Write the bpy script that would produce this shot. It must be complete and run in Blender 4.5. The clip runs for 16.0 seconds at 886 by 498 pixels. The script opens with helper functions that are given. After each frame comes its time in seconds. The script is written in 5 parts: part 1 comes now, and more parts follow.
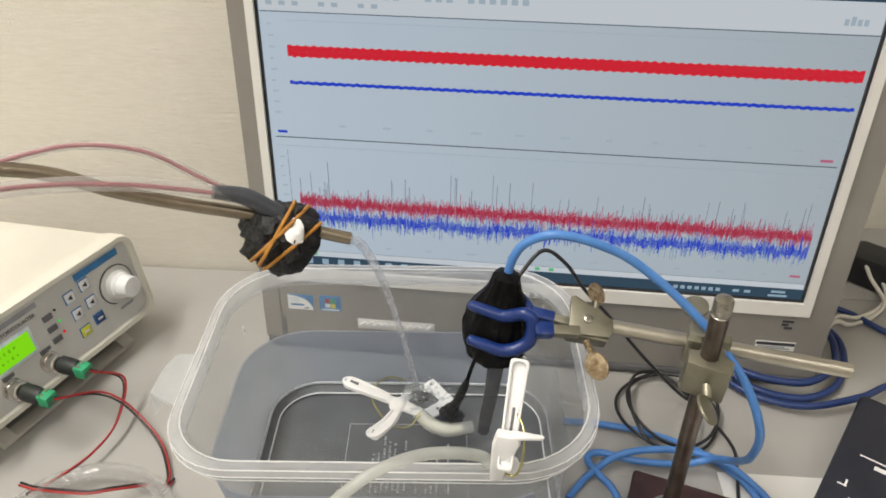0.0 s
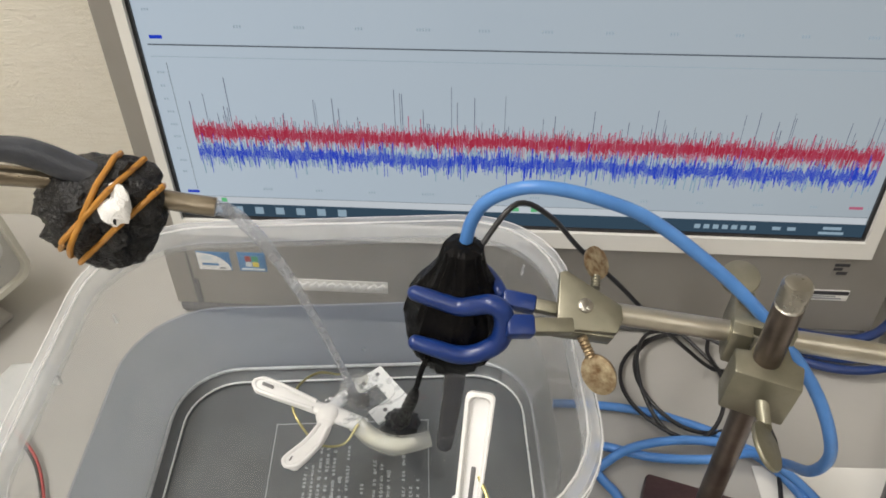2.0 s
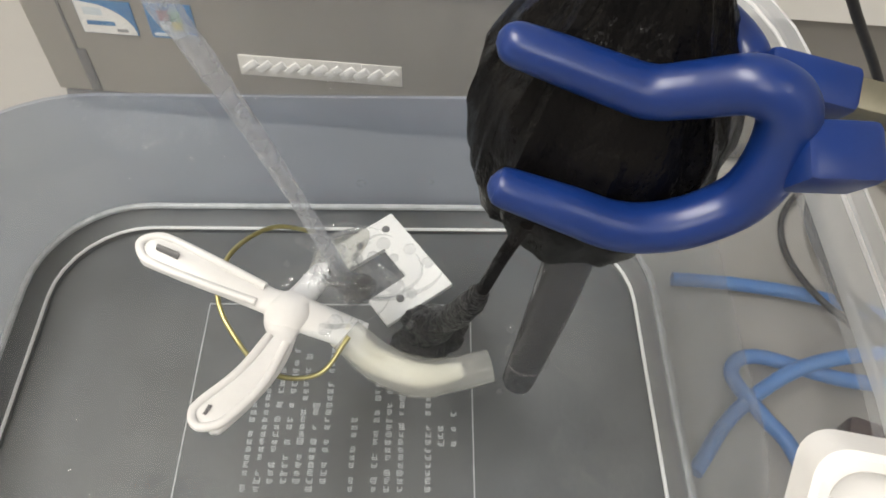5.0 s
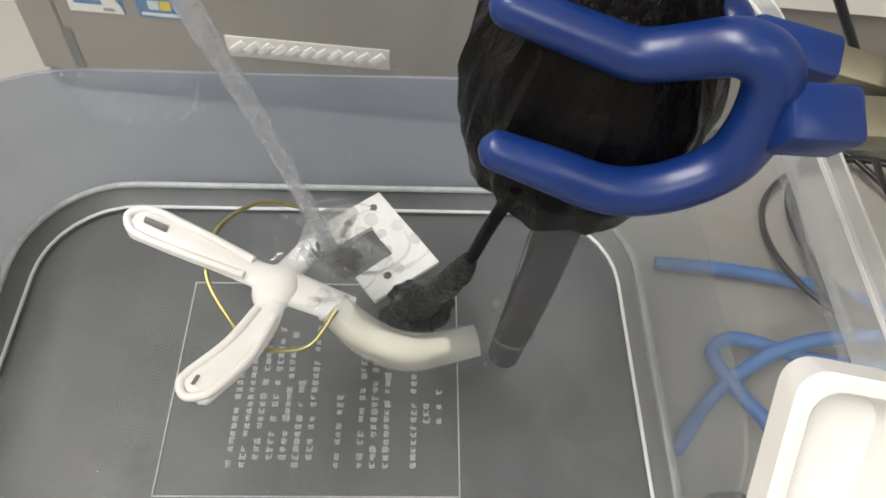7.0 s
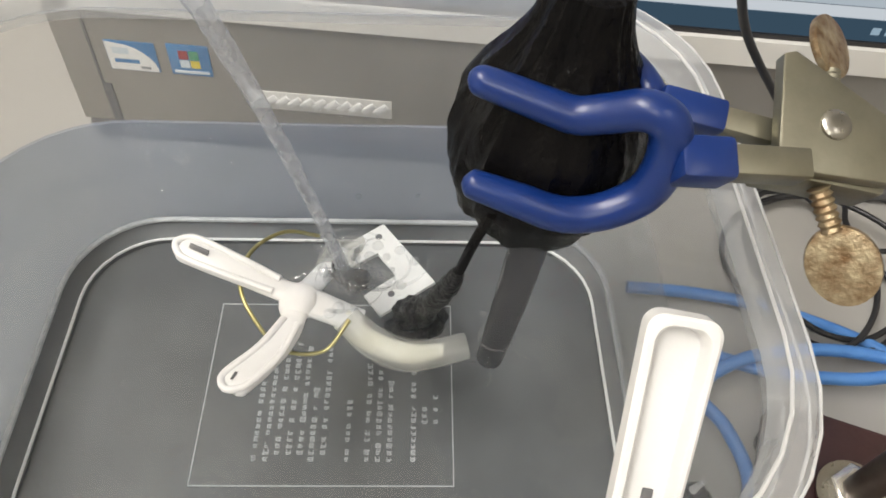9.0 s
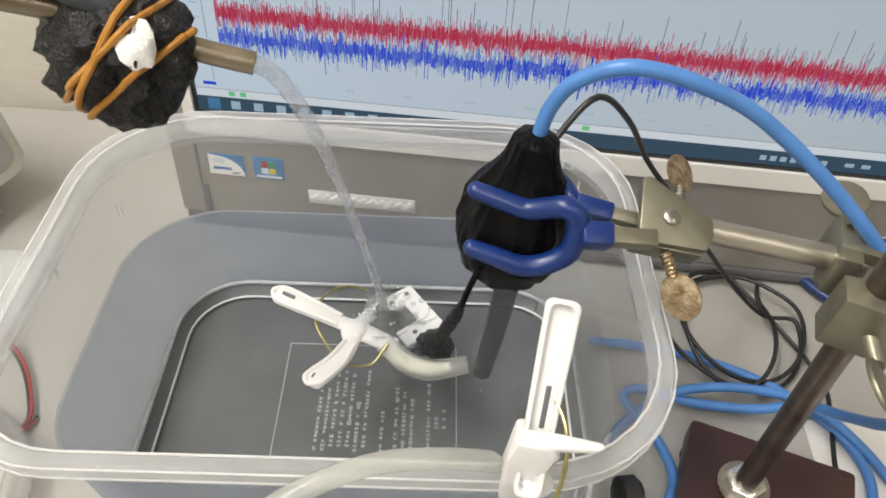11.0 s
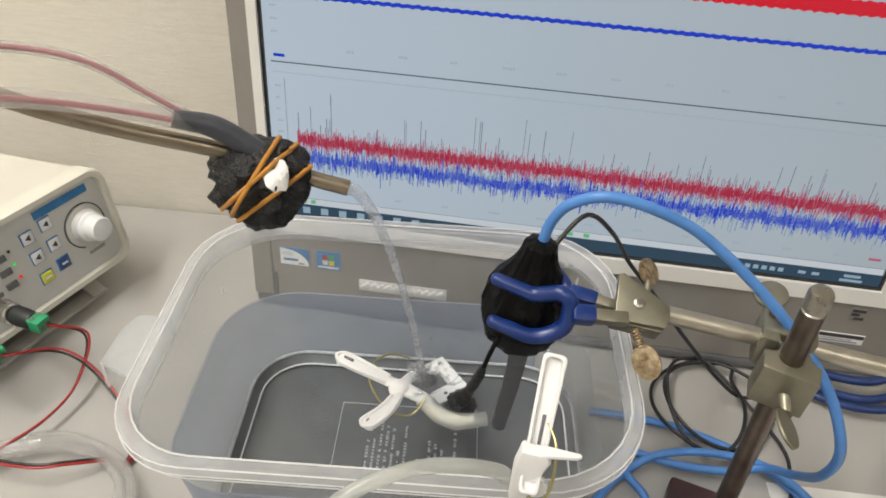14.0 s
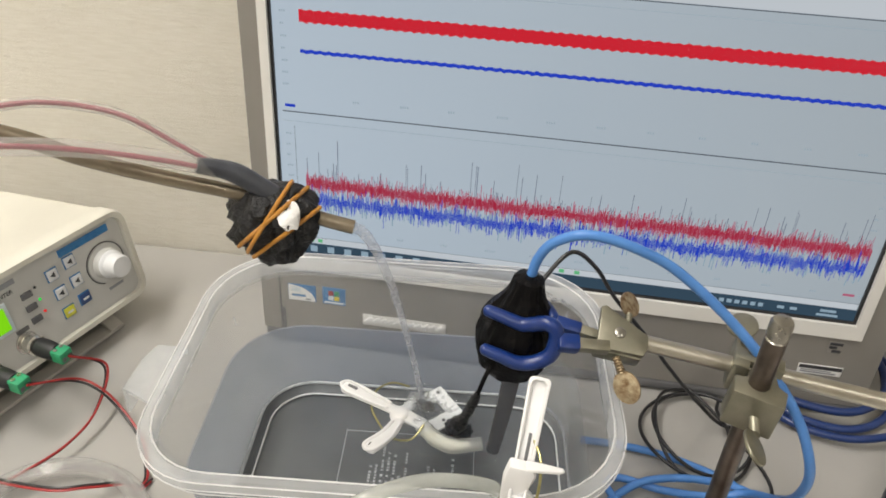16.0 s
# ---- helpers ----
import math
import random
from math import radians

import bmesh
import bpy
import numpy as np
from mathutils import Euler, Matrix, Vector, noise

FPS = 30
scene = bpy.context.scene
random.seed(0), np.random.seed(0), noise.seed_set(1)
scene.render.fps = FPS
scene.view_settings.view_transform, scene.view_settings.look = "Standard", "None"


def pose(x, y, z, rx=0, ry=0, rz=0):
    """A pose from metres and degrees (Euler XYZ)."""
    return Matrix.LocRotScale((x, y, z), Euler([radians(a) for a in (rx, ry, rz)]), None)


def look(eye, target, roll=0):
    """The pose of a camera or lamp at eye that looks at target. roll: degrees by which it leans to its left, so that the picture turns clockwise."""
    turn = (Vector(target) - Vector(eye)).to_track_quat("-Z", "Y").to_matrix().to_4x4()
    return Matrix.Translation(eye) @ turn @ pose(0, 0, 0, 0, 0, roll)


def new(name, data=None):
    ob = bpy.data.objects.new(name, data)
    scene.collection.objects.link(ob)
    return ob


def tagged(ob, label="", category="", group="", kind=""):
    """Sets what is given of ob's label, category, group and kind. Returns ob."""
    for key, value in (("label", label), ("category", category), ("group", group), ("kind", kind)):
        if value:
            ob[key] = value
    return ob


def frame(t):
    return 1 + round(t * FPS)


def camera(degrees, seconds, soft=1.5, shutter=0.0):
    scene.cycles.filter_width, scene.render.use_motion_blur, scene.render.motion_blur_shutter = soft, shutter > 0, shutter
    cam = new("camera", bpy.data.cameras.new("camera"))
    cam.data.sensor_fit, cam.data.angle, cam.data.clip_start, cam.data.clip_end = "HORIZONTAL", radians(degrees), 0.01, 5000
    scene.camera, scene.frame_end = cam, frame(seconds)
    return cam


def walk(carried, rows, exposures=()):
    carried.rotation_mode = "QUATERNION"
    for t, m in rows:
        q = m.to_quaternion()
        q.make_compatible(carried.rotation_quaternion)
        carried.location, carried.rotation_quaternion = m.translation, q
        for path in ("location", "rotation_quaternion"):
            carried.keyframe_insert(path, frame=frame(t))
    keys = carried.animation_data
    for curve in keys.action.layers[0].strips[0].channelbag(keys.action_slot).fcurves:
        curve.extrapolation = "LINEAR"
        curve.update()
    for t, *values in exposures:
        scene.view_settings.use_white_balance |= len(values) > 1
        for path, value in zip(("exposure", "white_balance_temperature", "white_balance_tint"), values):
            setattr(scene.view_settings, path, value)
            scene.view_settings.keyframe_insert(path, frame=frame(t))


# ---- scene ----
cam = camera(61.13, 16.0, 1.75)
PATH = [
    (0, (0.0246, 0.0383, 0.4567), (-0.0274, 0.8667, -0.1010), 0.62),
    (0.5, (0.0347, 0.0595, 0.4515), (-0.0408, 0.8896, -0.1009), -1.22),
    (1, (0.0400, 0.0856, 0.4321), (-0.0377, 0.8997, -0.1434), -1.18),
    (1.5, (0.0418, 0.1340, 0.4164), (-0.0254, 0.9226, -0.1949), -2.69),
    (2, (0.0433, 0.1776, 0.3933), (0.0053, 0.9246, -0.2705), -1.27),
    (2.5, (0.0398, 0.2179, 0.3627), (-0.0110, 0.9072, -0.3600), -1.12),
    (3, (0.0303, 0.2567, 0.3256), (-0.0154, 0.8728, -0.4608), -0.70),
    (3.5, (0.0237, 0.2796, 0.2998), (-0.0265, 0.8562, -0.5157), -1.32),
    (4, (0.0170, 0.3023, 0.2664), (-0.0137, 0.8842, -0.5463), 0.58),
    (4.5, (0.0149, 0.3112, 0.2481), (-0.0116, 0.8806, -0.5736), 0.97),
    (7, (0.0135, 0.3057, 0.2450), (0.0132, 0.8689, -0.5813), 3.74),
    (7.5, (0.0171, 0.3006, 0.2503), (0.0167, 0.8762, -0.5675), 3.31),
    (8, (0.0157, 0.2987, 0.2543), (0.0152, 0.8804, -0.5590), 3.42),
    (8.5, (0.0152, 0.2933, 0.2599), (0.0145, 0.8831, -0.5476), 3.36),
    (11, (0.0169, 0.1923, 0.3489), (-0.0064, 0.8979, -0.3594), 3.15),
    (11.5, (0.0189, 0.1813, 0.3573), (-0.0096, 0.9003, -0.3371), 3.09),
    (12, (0.0200, 0.1735, 0.3623), (-0.0115, 0.9025, -0.3215), 3.61),
    (12.5, (0.0215, 0.1629, 0.3712), (-0.0151, 0.9003, -0.3032), 3.44),
    (13, (0.0195, 0.1386, 0.3879), (-0.0324, 0.9010, -0.2571), 2.89),
    (13.5, (0.0192, 0.1251, 0.4008), (-0.0461, 0.9024, -0.2249), 2.29),
    (14, (0.0161, 0.1121, 0.4101), (-0.0468, 0.9016, -0.2004), 3.13),
    (14.5, (0.0178, 0.1016, 0.4183), (-0.0552, 0.9034, -0.1747), 2.58),
    (15, (0.0188, 0.0940, 0.4228), (-0.0496, 0.9048, -0.1586), 2.96),
    (15.5, (0.0211, 0.0913, 0.4241), (-0.0463, 0.9039, -0.1548), 2.93),
    (16, (0.0228, 0.0838, 0.4279), (-0.0517, 0.9043, -0.1388), 2.78),
]
walk(cam, [(t, look(eye, target, roll)) for t, eye, target, roll in PATH], ((0.0, -0.05), (2.5, -0.1), (3.5, 0.06), (12.0, 0.08), (13.5, -0.06), (16.0, -0.07)))

# ---- light ----
world = bpy.data.worlds.new("room_world")
scene.world = world
world.use_nodes = True
world.node_tree.nodes["Background"].inputs["Color"].default_value = (0.9, 0.93, 1.0, 1)
world.node_tree.nodes["Background"].inputs["Strength"].default_value = 0.15
scene.view_settings.exposure = 0.0


def ceiling_lamp(x, y, z, sx, sy, watts, colour):
    data = bpy.data.lights.new("tube_light", "AREA")
    data.shape, data.size, data.size_y, data.energy, data.color = "RECTANGLE", sx, sy, watts, colour
    ob = new("tube_light", data)
    ob.location = (x, y, z)
    return tagged(ob, "", "", "", "structure")


LAMPS = ((-0.72, 0.02, 36.0), (0.95, -0.9, 5.0), (-0.3, -1.7, 15.0))
for lx, ly, watts in LAMPS:
    ceiling_lamp(lx, ly, 1.83, 0.28, 1.2, watts, (1.0, 0.955, 0.895))


# ---- materials ----
def nodes_of(name):
    m = bpy.data.materials.new(name)
    m.use_nodes = True
    nt = m.node_tree
    nt.nodes.clear()
    return m, nt, nt.nodes.new("ShaderNodeOutputMaterial")


def noise_of(nt, scale, detail=4.0, stretch=(1, 1, 1), rough=0.55):
    tc = nt.nodes.new("ShaderNodeTexCoord")
    mp = nt.nodes.new("ShaderNodeMapping")
    mp.inputs["Scale"].default_value = stretch
    nz = nt.nodes.new("ShaderNodeTexNoise")
    nz.inputs["Scale"].default_value = scale
    nz.inputs["Detail"].default_value = detail
    nz.inputs["Roughness"].default_value = rough
    nt.links.new(tc.outputs["Object"], mp.inputs["Vector"])
    nt.links.new(mp.outputs["Vector"], nz.inputs["Vector"])
    return nz.outputs["Fac"]


def ramp_of(nt, fac, stops):
    rp = nt.nodes.new("ShaderNodeValToRGB")
    while len(rp.color_ramp.elements) < len(stops):
        rp.color_ramp.elements.new(0.5)
    for el, (pos, col) in zip(rp.color_ramp.elements, stops):
        el.position, el.color = pos, (*col, 1)
    nt.links.new(fac, rp.inputs["Fac"])
    return rp.outputs["Color"]


def solid(name, dark, light, rough=0.5, metal=0.0, scale=60.0, fine=900.0, bump=0.0, stretch=(1, 1, 1), coat=0.0, rough_var=0.1, bump_dist=0.001, spec=0.5):
    """An opaque surface: two tones in broad patches, a finer grain in gloss and relief."""
    m, nt, out = nodes_of(name)
    b = nt.nodes.new("ShaderNodeBsdfPrincipled")
    b.inputs["Metallic"].default_value = metal
    b.inputs["Coat Weight"].default_value = coat
    b.inputs["Specular IOR Level"].default_value = spec
    broad = noise_of(nt, scale, 5, stretch)
    grain = noise_of(nt, fine, 3, stretch)
    nt.links.new(ramp_of(nt, broad, ((0.3, dark), (0.7, light))), b.inputs["Base Color"])
    rr = nt.nodes.new("ShaderNodeMapRange")
    rr.inputs["To Min"].default_value, rr.inputs["To Max"].default_value = max(rough - rough_var, 0.02), min(rough + rough_var, 1)
    nt.links.new(grain, rr.inputs["Value"])
    nt.links.new(rr.outputs["Result"], b.inputs["Roughness"])
    if bump:
        bp = nt.nodes.new("ShaderNodeBump")
        bp.inputs["Strength"].default_value, bp.inputs["Distance"].default_value = bump, bump_dist
        mx = nt.nodes.new("ShaderNodeMath")
        mx.operation = "ADD"
        nt.links.new(broad, mx.inputs[0])
        nt.links.new(grain, mx.inputs[1])
        nt.links.new(mx.outputs[0], bp.inputs["Height"])
        nt.links.new(bp.outputs["Normal"], b.inputs["Normal"])
    nt.links.new(b.outputs["BSDF"], out.inputs["Surface"])
    return m


def clear(name, tint, body, cover, ior=1.45, gloss_rough=0.08, scale=25.0, bump=0.0):
    """See-through plastic or water: light passes, a thin milky body covers part of it, and the surface shines by Fresnel."""
    m, nt, out = nodes_of(name)
    tr = nt.nodes.new("ShaderNodeBsdfTransparent")
    tr.inputs["Color"].default_value = (*tint, 1)
    df = nt.nodes.new("ShaderNodeBsdfDiffuse")
    df.inputs["Color"].default_value = (*body, 1)
    tl = nt.nodes.new("ShaderNodeBsdfTranslucent")
    tl.inputs["Color"].default_value = (*body, 1)
    milk = nt.nodes.new("ShaderNodeMixShader")
    milk.inputs["Fac"].default_value = 0.5
    nt.links.new(df.outputs[0], milk.inputs[1])
    nt.links.new(tl.outputs[0], milk.inputs[2])
    haze = nt.nodes.new("ShaderNodeMapRange")
    haze.inputs["To Min"].default_value, haze.inputs["To Max"].default_value = cover * 0.75, min(cover * 1.25, 1)
    nt.links.new(noise_of(nt, scale, 4), haze.inputs["Value"])
    mix = nt.nodes.new("ShaderNodeMixShader")
    nt.links.new(haze.outputs["Result"], mix.inputs["Fac"])
    nt.links.new(tr.outputs[0], mix.inputs[1])
    nt.links.new(milk.outputs[0], mix.inputs[2])
    gl = nt.nodes.new("ShaderNodeBsdfGlossy")
    gl.inputs["Roughness"].default_value = gloss_rough
    fr = nt.nodes.new("ShaderNodeLayerWeight")
    fr.inputs["Blend"].default_value = 0.5
    steep = nt.nodes.new("ShaderNodeMath")
    steep.operation, steep.inputs[1].default_value = "POWER", 4.0
    nt.links.new(fr.outputs["Facing"], steep.inputs[0])
    shine = nt.nodes.new("ShaderNodeMath")
    shine.operation = "MULTIPLY_ADD"
    head_on = ((ior - 1) / (ior + 1)) ** 2
    shine.inputs[1].default_value, shine.inputs[2].default_value = min(head_on * 22, 0.9), head_on
    nt.links.new(steep.outputs[0], shine.inputs[0])
    top = nt.nodes.new("ShaderNodeMixShader")
    nt.links.new(shine.outputs[0], top.inputs["Fac"])
    nt.links.new(mix.outputs[0], top.inputs[1])
    nt.links.new(gl.outputs[0], top.inputs[2])
    if bump:
        bp = nt.nodes.new("ShaderNodeBump")
        bp.inputs["Strength"].default_value, bp.inputs["Distance"].default_value = bump, 0.0015
        nt.links.new(noise_of(nt, 70, 3), bp.inputs["Height"])
        nt.links.new(bp.outputs["Normal"], gl.inputs["Normal"])
        nt.links.new(bp.outputs["Normal"], fr.inputs["Normal"])
    nt.links.new(top.outputs[0], out.inputs["Surface"])
    return m


def glow(name, colour, strength):
    m, nt, out = nodes_of(name)
    e = nt.nodes.new("ShaderNodeEmission")
    e.inputs["Color"].default_value, e.inputs["Strength"].default_value = (*colour, 1), strength
    nt.links.new(e.outputs[0], out.inputs["Surface"])
    return m


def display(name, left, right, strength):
    """A lit panel, viewing-angle falloff painted into its glow, under a faintly shining front."""
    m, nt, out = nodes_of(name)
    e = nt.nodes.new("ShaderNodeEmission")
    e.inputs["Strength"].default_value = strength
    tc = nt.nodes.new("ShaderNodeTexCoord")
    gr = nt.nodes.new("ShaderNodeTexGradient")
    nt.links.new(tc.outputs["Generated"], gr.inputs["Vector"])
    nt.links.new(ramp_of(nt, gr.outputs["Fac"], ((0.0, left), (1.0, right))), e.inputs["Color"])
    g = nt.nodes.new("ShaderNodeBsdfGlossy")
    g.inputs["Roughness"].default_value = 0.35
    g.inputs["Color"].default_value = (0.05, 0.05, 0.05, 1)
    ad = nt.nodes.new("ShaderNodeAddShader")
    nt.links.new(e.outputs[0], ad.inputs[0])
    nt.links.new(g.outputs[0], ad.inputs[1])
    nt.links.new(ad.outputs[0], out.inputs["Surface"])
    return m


WALLPAPER = solid("cream_wallpaper", (0.835, 0.79, 0.685), (0.90, 0.86, 0.765), 0.75, 0, 60, 300, 0.75, (1, 1, 9), bump_dist=0.0025)
ROOM_PAINT = solid("pale_room_paint", (0.66, 0.63, 0.57), (0.72, 0.69, 0.63), 0.85, 0, 3, 200, 0.1)
TABLETOP = solid("grey_laminate", (0.36, 0.35, 0.33), (0.40, 0.39, 0.37), 0.42, 0, 9, 1500, 0.08)
FLOORING = solid("vinyl_floor", (0.25, 0.24, 0.22), (0.32, 0.31, 0.29), 0.5, 0, 6, 300, 0.1)
SILVER = solid("silver_grey_plastic", (0.255, 0.24, 0.22), (0.285, 0.27, 0.25), 0.38, 0.25, 20, 1800, 0.06)
BEZEL = solid("white_plastic_bezel", (0.68, 0.67, 0.64), (0.73, 0.72, 0.69), 0.35, 0, 15, 1200, 0.04)
DARK_GAP = solid("black_plastic", (0.012, 0.012, 0.014), (0.022, 0.022, 0.024), 0.5, 0, 60, 900, 0.1)
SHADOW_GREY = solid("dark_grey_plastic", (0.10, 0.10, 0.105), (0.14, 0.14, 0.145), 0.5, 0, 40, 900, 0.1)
# right side dimmer: viewing-angle falloff painted into the emission
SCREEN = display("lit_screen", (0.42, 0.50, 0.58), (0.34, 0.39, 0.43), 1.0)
SCREEN_PALE = glow("pale_toolbar_light", (0.52, 0.56, 0.60), 1.0)
SCREEN_LINE = glow("dark_screen_line", (0.11, 0.13, 0.15), 1.0)
SCREEN_GREY = glow("grey_screen_text", (0.33, 0.40, 0.46), 1.0)
SCREEN_TASK = glow("taskbar_light", (0.036, 0.066, 0.098), 1.0)
SCREEN_ICON = glow("taskbar_icon_light", (0.27, 0.37, 0.45), 1.0)
SCREEN_GREEN = glow("green_icon_light", (0.12, 0.45, 0.2), 1.0)
TRACE_RED = glow("red_trace_light", (0.60, 0.02, 0.035), 1.0)
TRACE_CRIMSON = glow("crimson_trace_light", (0.36, 0.022, 0.05), 1.0)
TRACE_ROSE = glow("rose_trace_light", (0.42, 0.12, 0.19), 1.0)
TRACE_BLUE = glow("blue_trace_light", (0.018, 0.05, 0.50), 1.0)
TRACE_SLATE = glow("slate_trace_light", (0.13, 0.14, 0.20), 1.0)
TUB = clear("clear_polypropylene", (0.97, 0.975, 0.98), (0.88, 0.89, 0.90), 0.06, 1.38, 0.10, 18, 0.25)
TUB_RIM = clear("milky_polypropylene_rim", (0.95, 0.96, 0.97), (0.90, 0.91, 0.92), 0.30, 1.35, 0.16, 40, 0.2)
TUB_REFLECTING = clear("reflection_tinted_polypropylene", (0.90, 0.925, 0.965), (0.58, 0.615, 0.69), 0.46, 1.1, 0.2, 14)
TUB_FLOOR = solid("dark_grey_tub_base", (0.085, 0.088, 0.09), (0.135, 0.139, 0.14), 0.4, 0, 30, 500, 0.15)
TUB_STEP = solid("grey_tub_step", (0.085, 0.089, 0.093), (0.125, 0.130, 0.134), 0.35, 0, 40, 500, 0.15)
EMBOSS_AND_HIGHLIGHT = solid("pale_mark_and_highlight", (0.40, 0.41, 0.42), (0.55, 0.56, 0.57), 0.5, 0, 300, 900)
WATER = clear("water_surface", (0.955, 0.97, 0.98), (0.6, 0.65, 0.7), 0.02, 1.36, 0.012, 30, 0.55)
WATER_BODY = clear("water_body", (0.985, 0.99, 0.995), (0.6, 0.65, 0.7), 0.0, 1.001, 0.5)
SILICONE = clear("milky_silicone_tube", (0.94, 0.95, 0.93), (0.84, 0.86, 0.82), 0.34, 1.4, 0.2, 60)
JAW_SILICONE = clear("creamy_silicone_tube", (0.95, 0.95, 0.93), (0.93, 0.92, 0.88), 0.28, 1.38, 0.2, 60)
JAW_CORE = solid("creamy_peg_jaw", (0.66, 0.64, 0.54), (0.80, 0.79, 0.72), 0.45, 0, 150, 900, 0.1)
CLEAR_TUBE = clear("clear_vinyl_tube", (0.95, 0.95, 0.95), (0.80, 0.79, 0.78), 0.24, 1.42, 0.08, 60)
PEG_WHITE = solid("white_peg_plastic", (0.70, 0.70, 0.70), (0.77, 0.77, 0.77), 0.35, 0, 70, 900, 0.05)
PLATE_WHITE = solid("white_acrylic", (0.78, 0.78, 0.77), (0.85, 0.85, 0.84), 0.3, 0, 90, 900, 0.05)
BRASS_WIRE = solid("brass_spring_wire", (0.30, 0.27, 0.11), (0.43, 0.39, 0.19), 0.34, 0.9, 200, 900)
PUTTY = solid("black_putty", (0.005, 0.005, 0.006), (0.015, 0.015, 0.016), 0.33, 0, 220, 900, 0.9, bump_dist=0.0012, rough_var=0.16, spec=0.35)
TAPE = solid("black_tape", (0.003, 0.003, 0.0035), (0.006, 0.0055, 0.0055), 0.24, 0, 70, 300, 0.5, (1.6, 1.6, 0.6), bump_dist=0.0018, rough_var=0.08, spec=0.09)
PROBE_GREY = clear("smoky_probe_tube", (0.55, 0.55, 0.56), (0.18, 0.18, 0.19), 0.42, 1.4, 0.12, 70)
CLAMP_BLUE = solid("blue_vinyl_dip", (0.004, 0.022, 0.130), (0.006, 0.029, 0.160), 0.32, 0, 60, 400, 0.02, rough_var=0.04)
CAST = solid("nickel_cast_metal", (0.21, 0.20, 0.15), (0.29, 0.275, 0.215), 0.42, 0.8, 60, 700, 0.05, rough_var=0.1)
BAR_METAL = solid("dull_nickel_bar", (0.37, 0.345, 0.28), (0.49, 0.46, 0.39), 0.36, 0.85, 50, 600, 0.05)
POST_METAL = solid("worn_steel_post", (0.075, 0.060, 0.050), (0.19, 0.155, 0.13), 0.36, 0.85, 45, 500, 0.08)
POST_END = solid("bright_steel_end", (0.30, 0.285, 0.25), (0.40, 0.385, 0.345), 0.30, 0.95, 40, 600, 0.05)
RUSTY = solid("rusty_brass_screw", (0.16, 0.085, 0.035), (0.50, 0.42, 0.28), 0.42, 0.75, 260, 900, 0.4)
MAROON = solid("maroon_enamel", (0.035, 0.014, 0.014), (0.055, 0.023, 0.021), 0.38, 0, 40, 500, 0.2)
BLUE_CABLE = solid("sky_blue_cable", (0.06, 0.19, 0.50), (0.085, 0.24, 0.58), 0.38, 0, 60, 900, 0.05)
NAVY_CABLE = solid("navy_cable", (0.010, 0.026, 0.11), (0.016, 0.04, 0.15), 0.35, 0, 60, 900, 0.05)
BLACK_CABLE = solid("black_cable", (0.008, 0.008, 0.009), (0.018, 0.018, 0.02), 0.4, 0, 60, 900, 0.05)
WHITE_CABLE = solid("ivory_cable", (0.55, 0.53, 0.47), (0.66, 0.64, 0.57), 0.45, 0, 60, 900, 0.05)
RED_WIRE = solid("red_wire", (0.26, 0.012, 0.012), (0.36, 0.02, 0.02), 0.4, 0, 90, 900)
PINK_WIRE = solid("pink_wire", (0.32, 0.085, 0.11), (0.42, 0.13, 0.16), 0.45, 0, 90, 900)
GEN_CASE = solid("cream_instrument_case", (0.60, 0.585, 0.515), (0.66, 0.645, 0.57), 0.45, 0, 14, 900, 0.08)
GEN_PANEL = solid("grey_instrument_panel", (0.50, 0.50, 0.48), (0.56, 0.56, 0.54), 0.45, 0, 30, 900, 0.05)
STICK_BLUE = solid("blue_sticker", (0.03, 0.15, 0.36), (0.05, 0.21, 0.45), 0.3, 0, 90, 900)
STICK_PALE = solid("pale_blue_sticker", (0.52, 0.62, 0.70), (0.68, 0.74, 0.78), 0.3, 0, 120, 900)
INK = solid("dark_ink", (0.03, 0.03, 0.035), (0.05, 0.05, 0.055), 0.5, 0, 90, 900)
GREY_INK = solid("grey_ink", (0.24, 0.25, 0.27), (0.30, 0.31, 0.33), 0.5, 0, 90, 900)
LCD_GREEN = glow("green_lcd_light", (0.22, 0.68, 0.01), 1.0)
LCD_DARK = glow("dark_lcd_segments", (0.12, 0.42, 0.008), 1.0)
KEY_WHITE = solid("white_key", (0.66, 0.67, 0.68), (0.72, 0.73, 0.74), 0.4, 0, 90, 900)
KEY_BLUE = solid("blue_key", (0.02, 0.05, 0.16), (0.03, 0.07, 0.2), 0.4, 0, 90, 900)
KEY_YELLOW = solid("yellow_key", (0.55, 0.55, 0.04), (0.63, 0.62, 0.07), 0.4, 0, 90, 900)
NICKEL = solid("bright_nickel", (0.55, 0.53, 0.48), (0.72, 0.70, 0.66), 0.22, 0.95, 120, 900, 0.1)
GREEN_BLOCK = solid("green_terminal_plastic", (0.02, 0.25, 0.11), (0.03, 0.32, 0.15), 0.4, 0, 90, 900)
STAND_GREY = solid("warm_grey_stand", (0.44, 0.42, 0.38), (0.50, 0.48, 0.44), 0.5, 0, 40, 900, 0.1)
NAVY_BOX = solid("dark_navy_case", (0.010, 0.012, 0.022), (0.017, 0.019, 0.032), 0.42, 0, 60, 1200, 0.15)
YELLOW_RING = solid("yellow_plastic_ring", (0.62, 0.50, 0.02), (0.72, 0.58, 0.04), 0.4, 0, 90, 900)
HEATSHRINK = solid("dark_heat_shrink", (0.030, 0.033, 0.042), (0.05, 0.055, 0.068), 0.35, 0, 120, 700, 0.3)
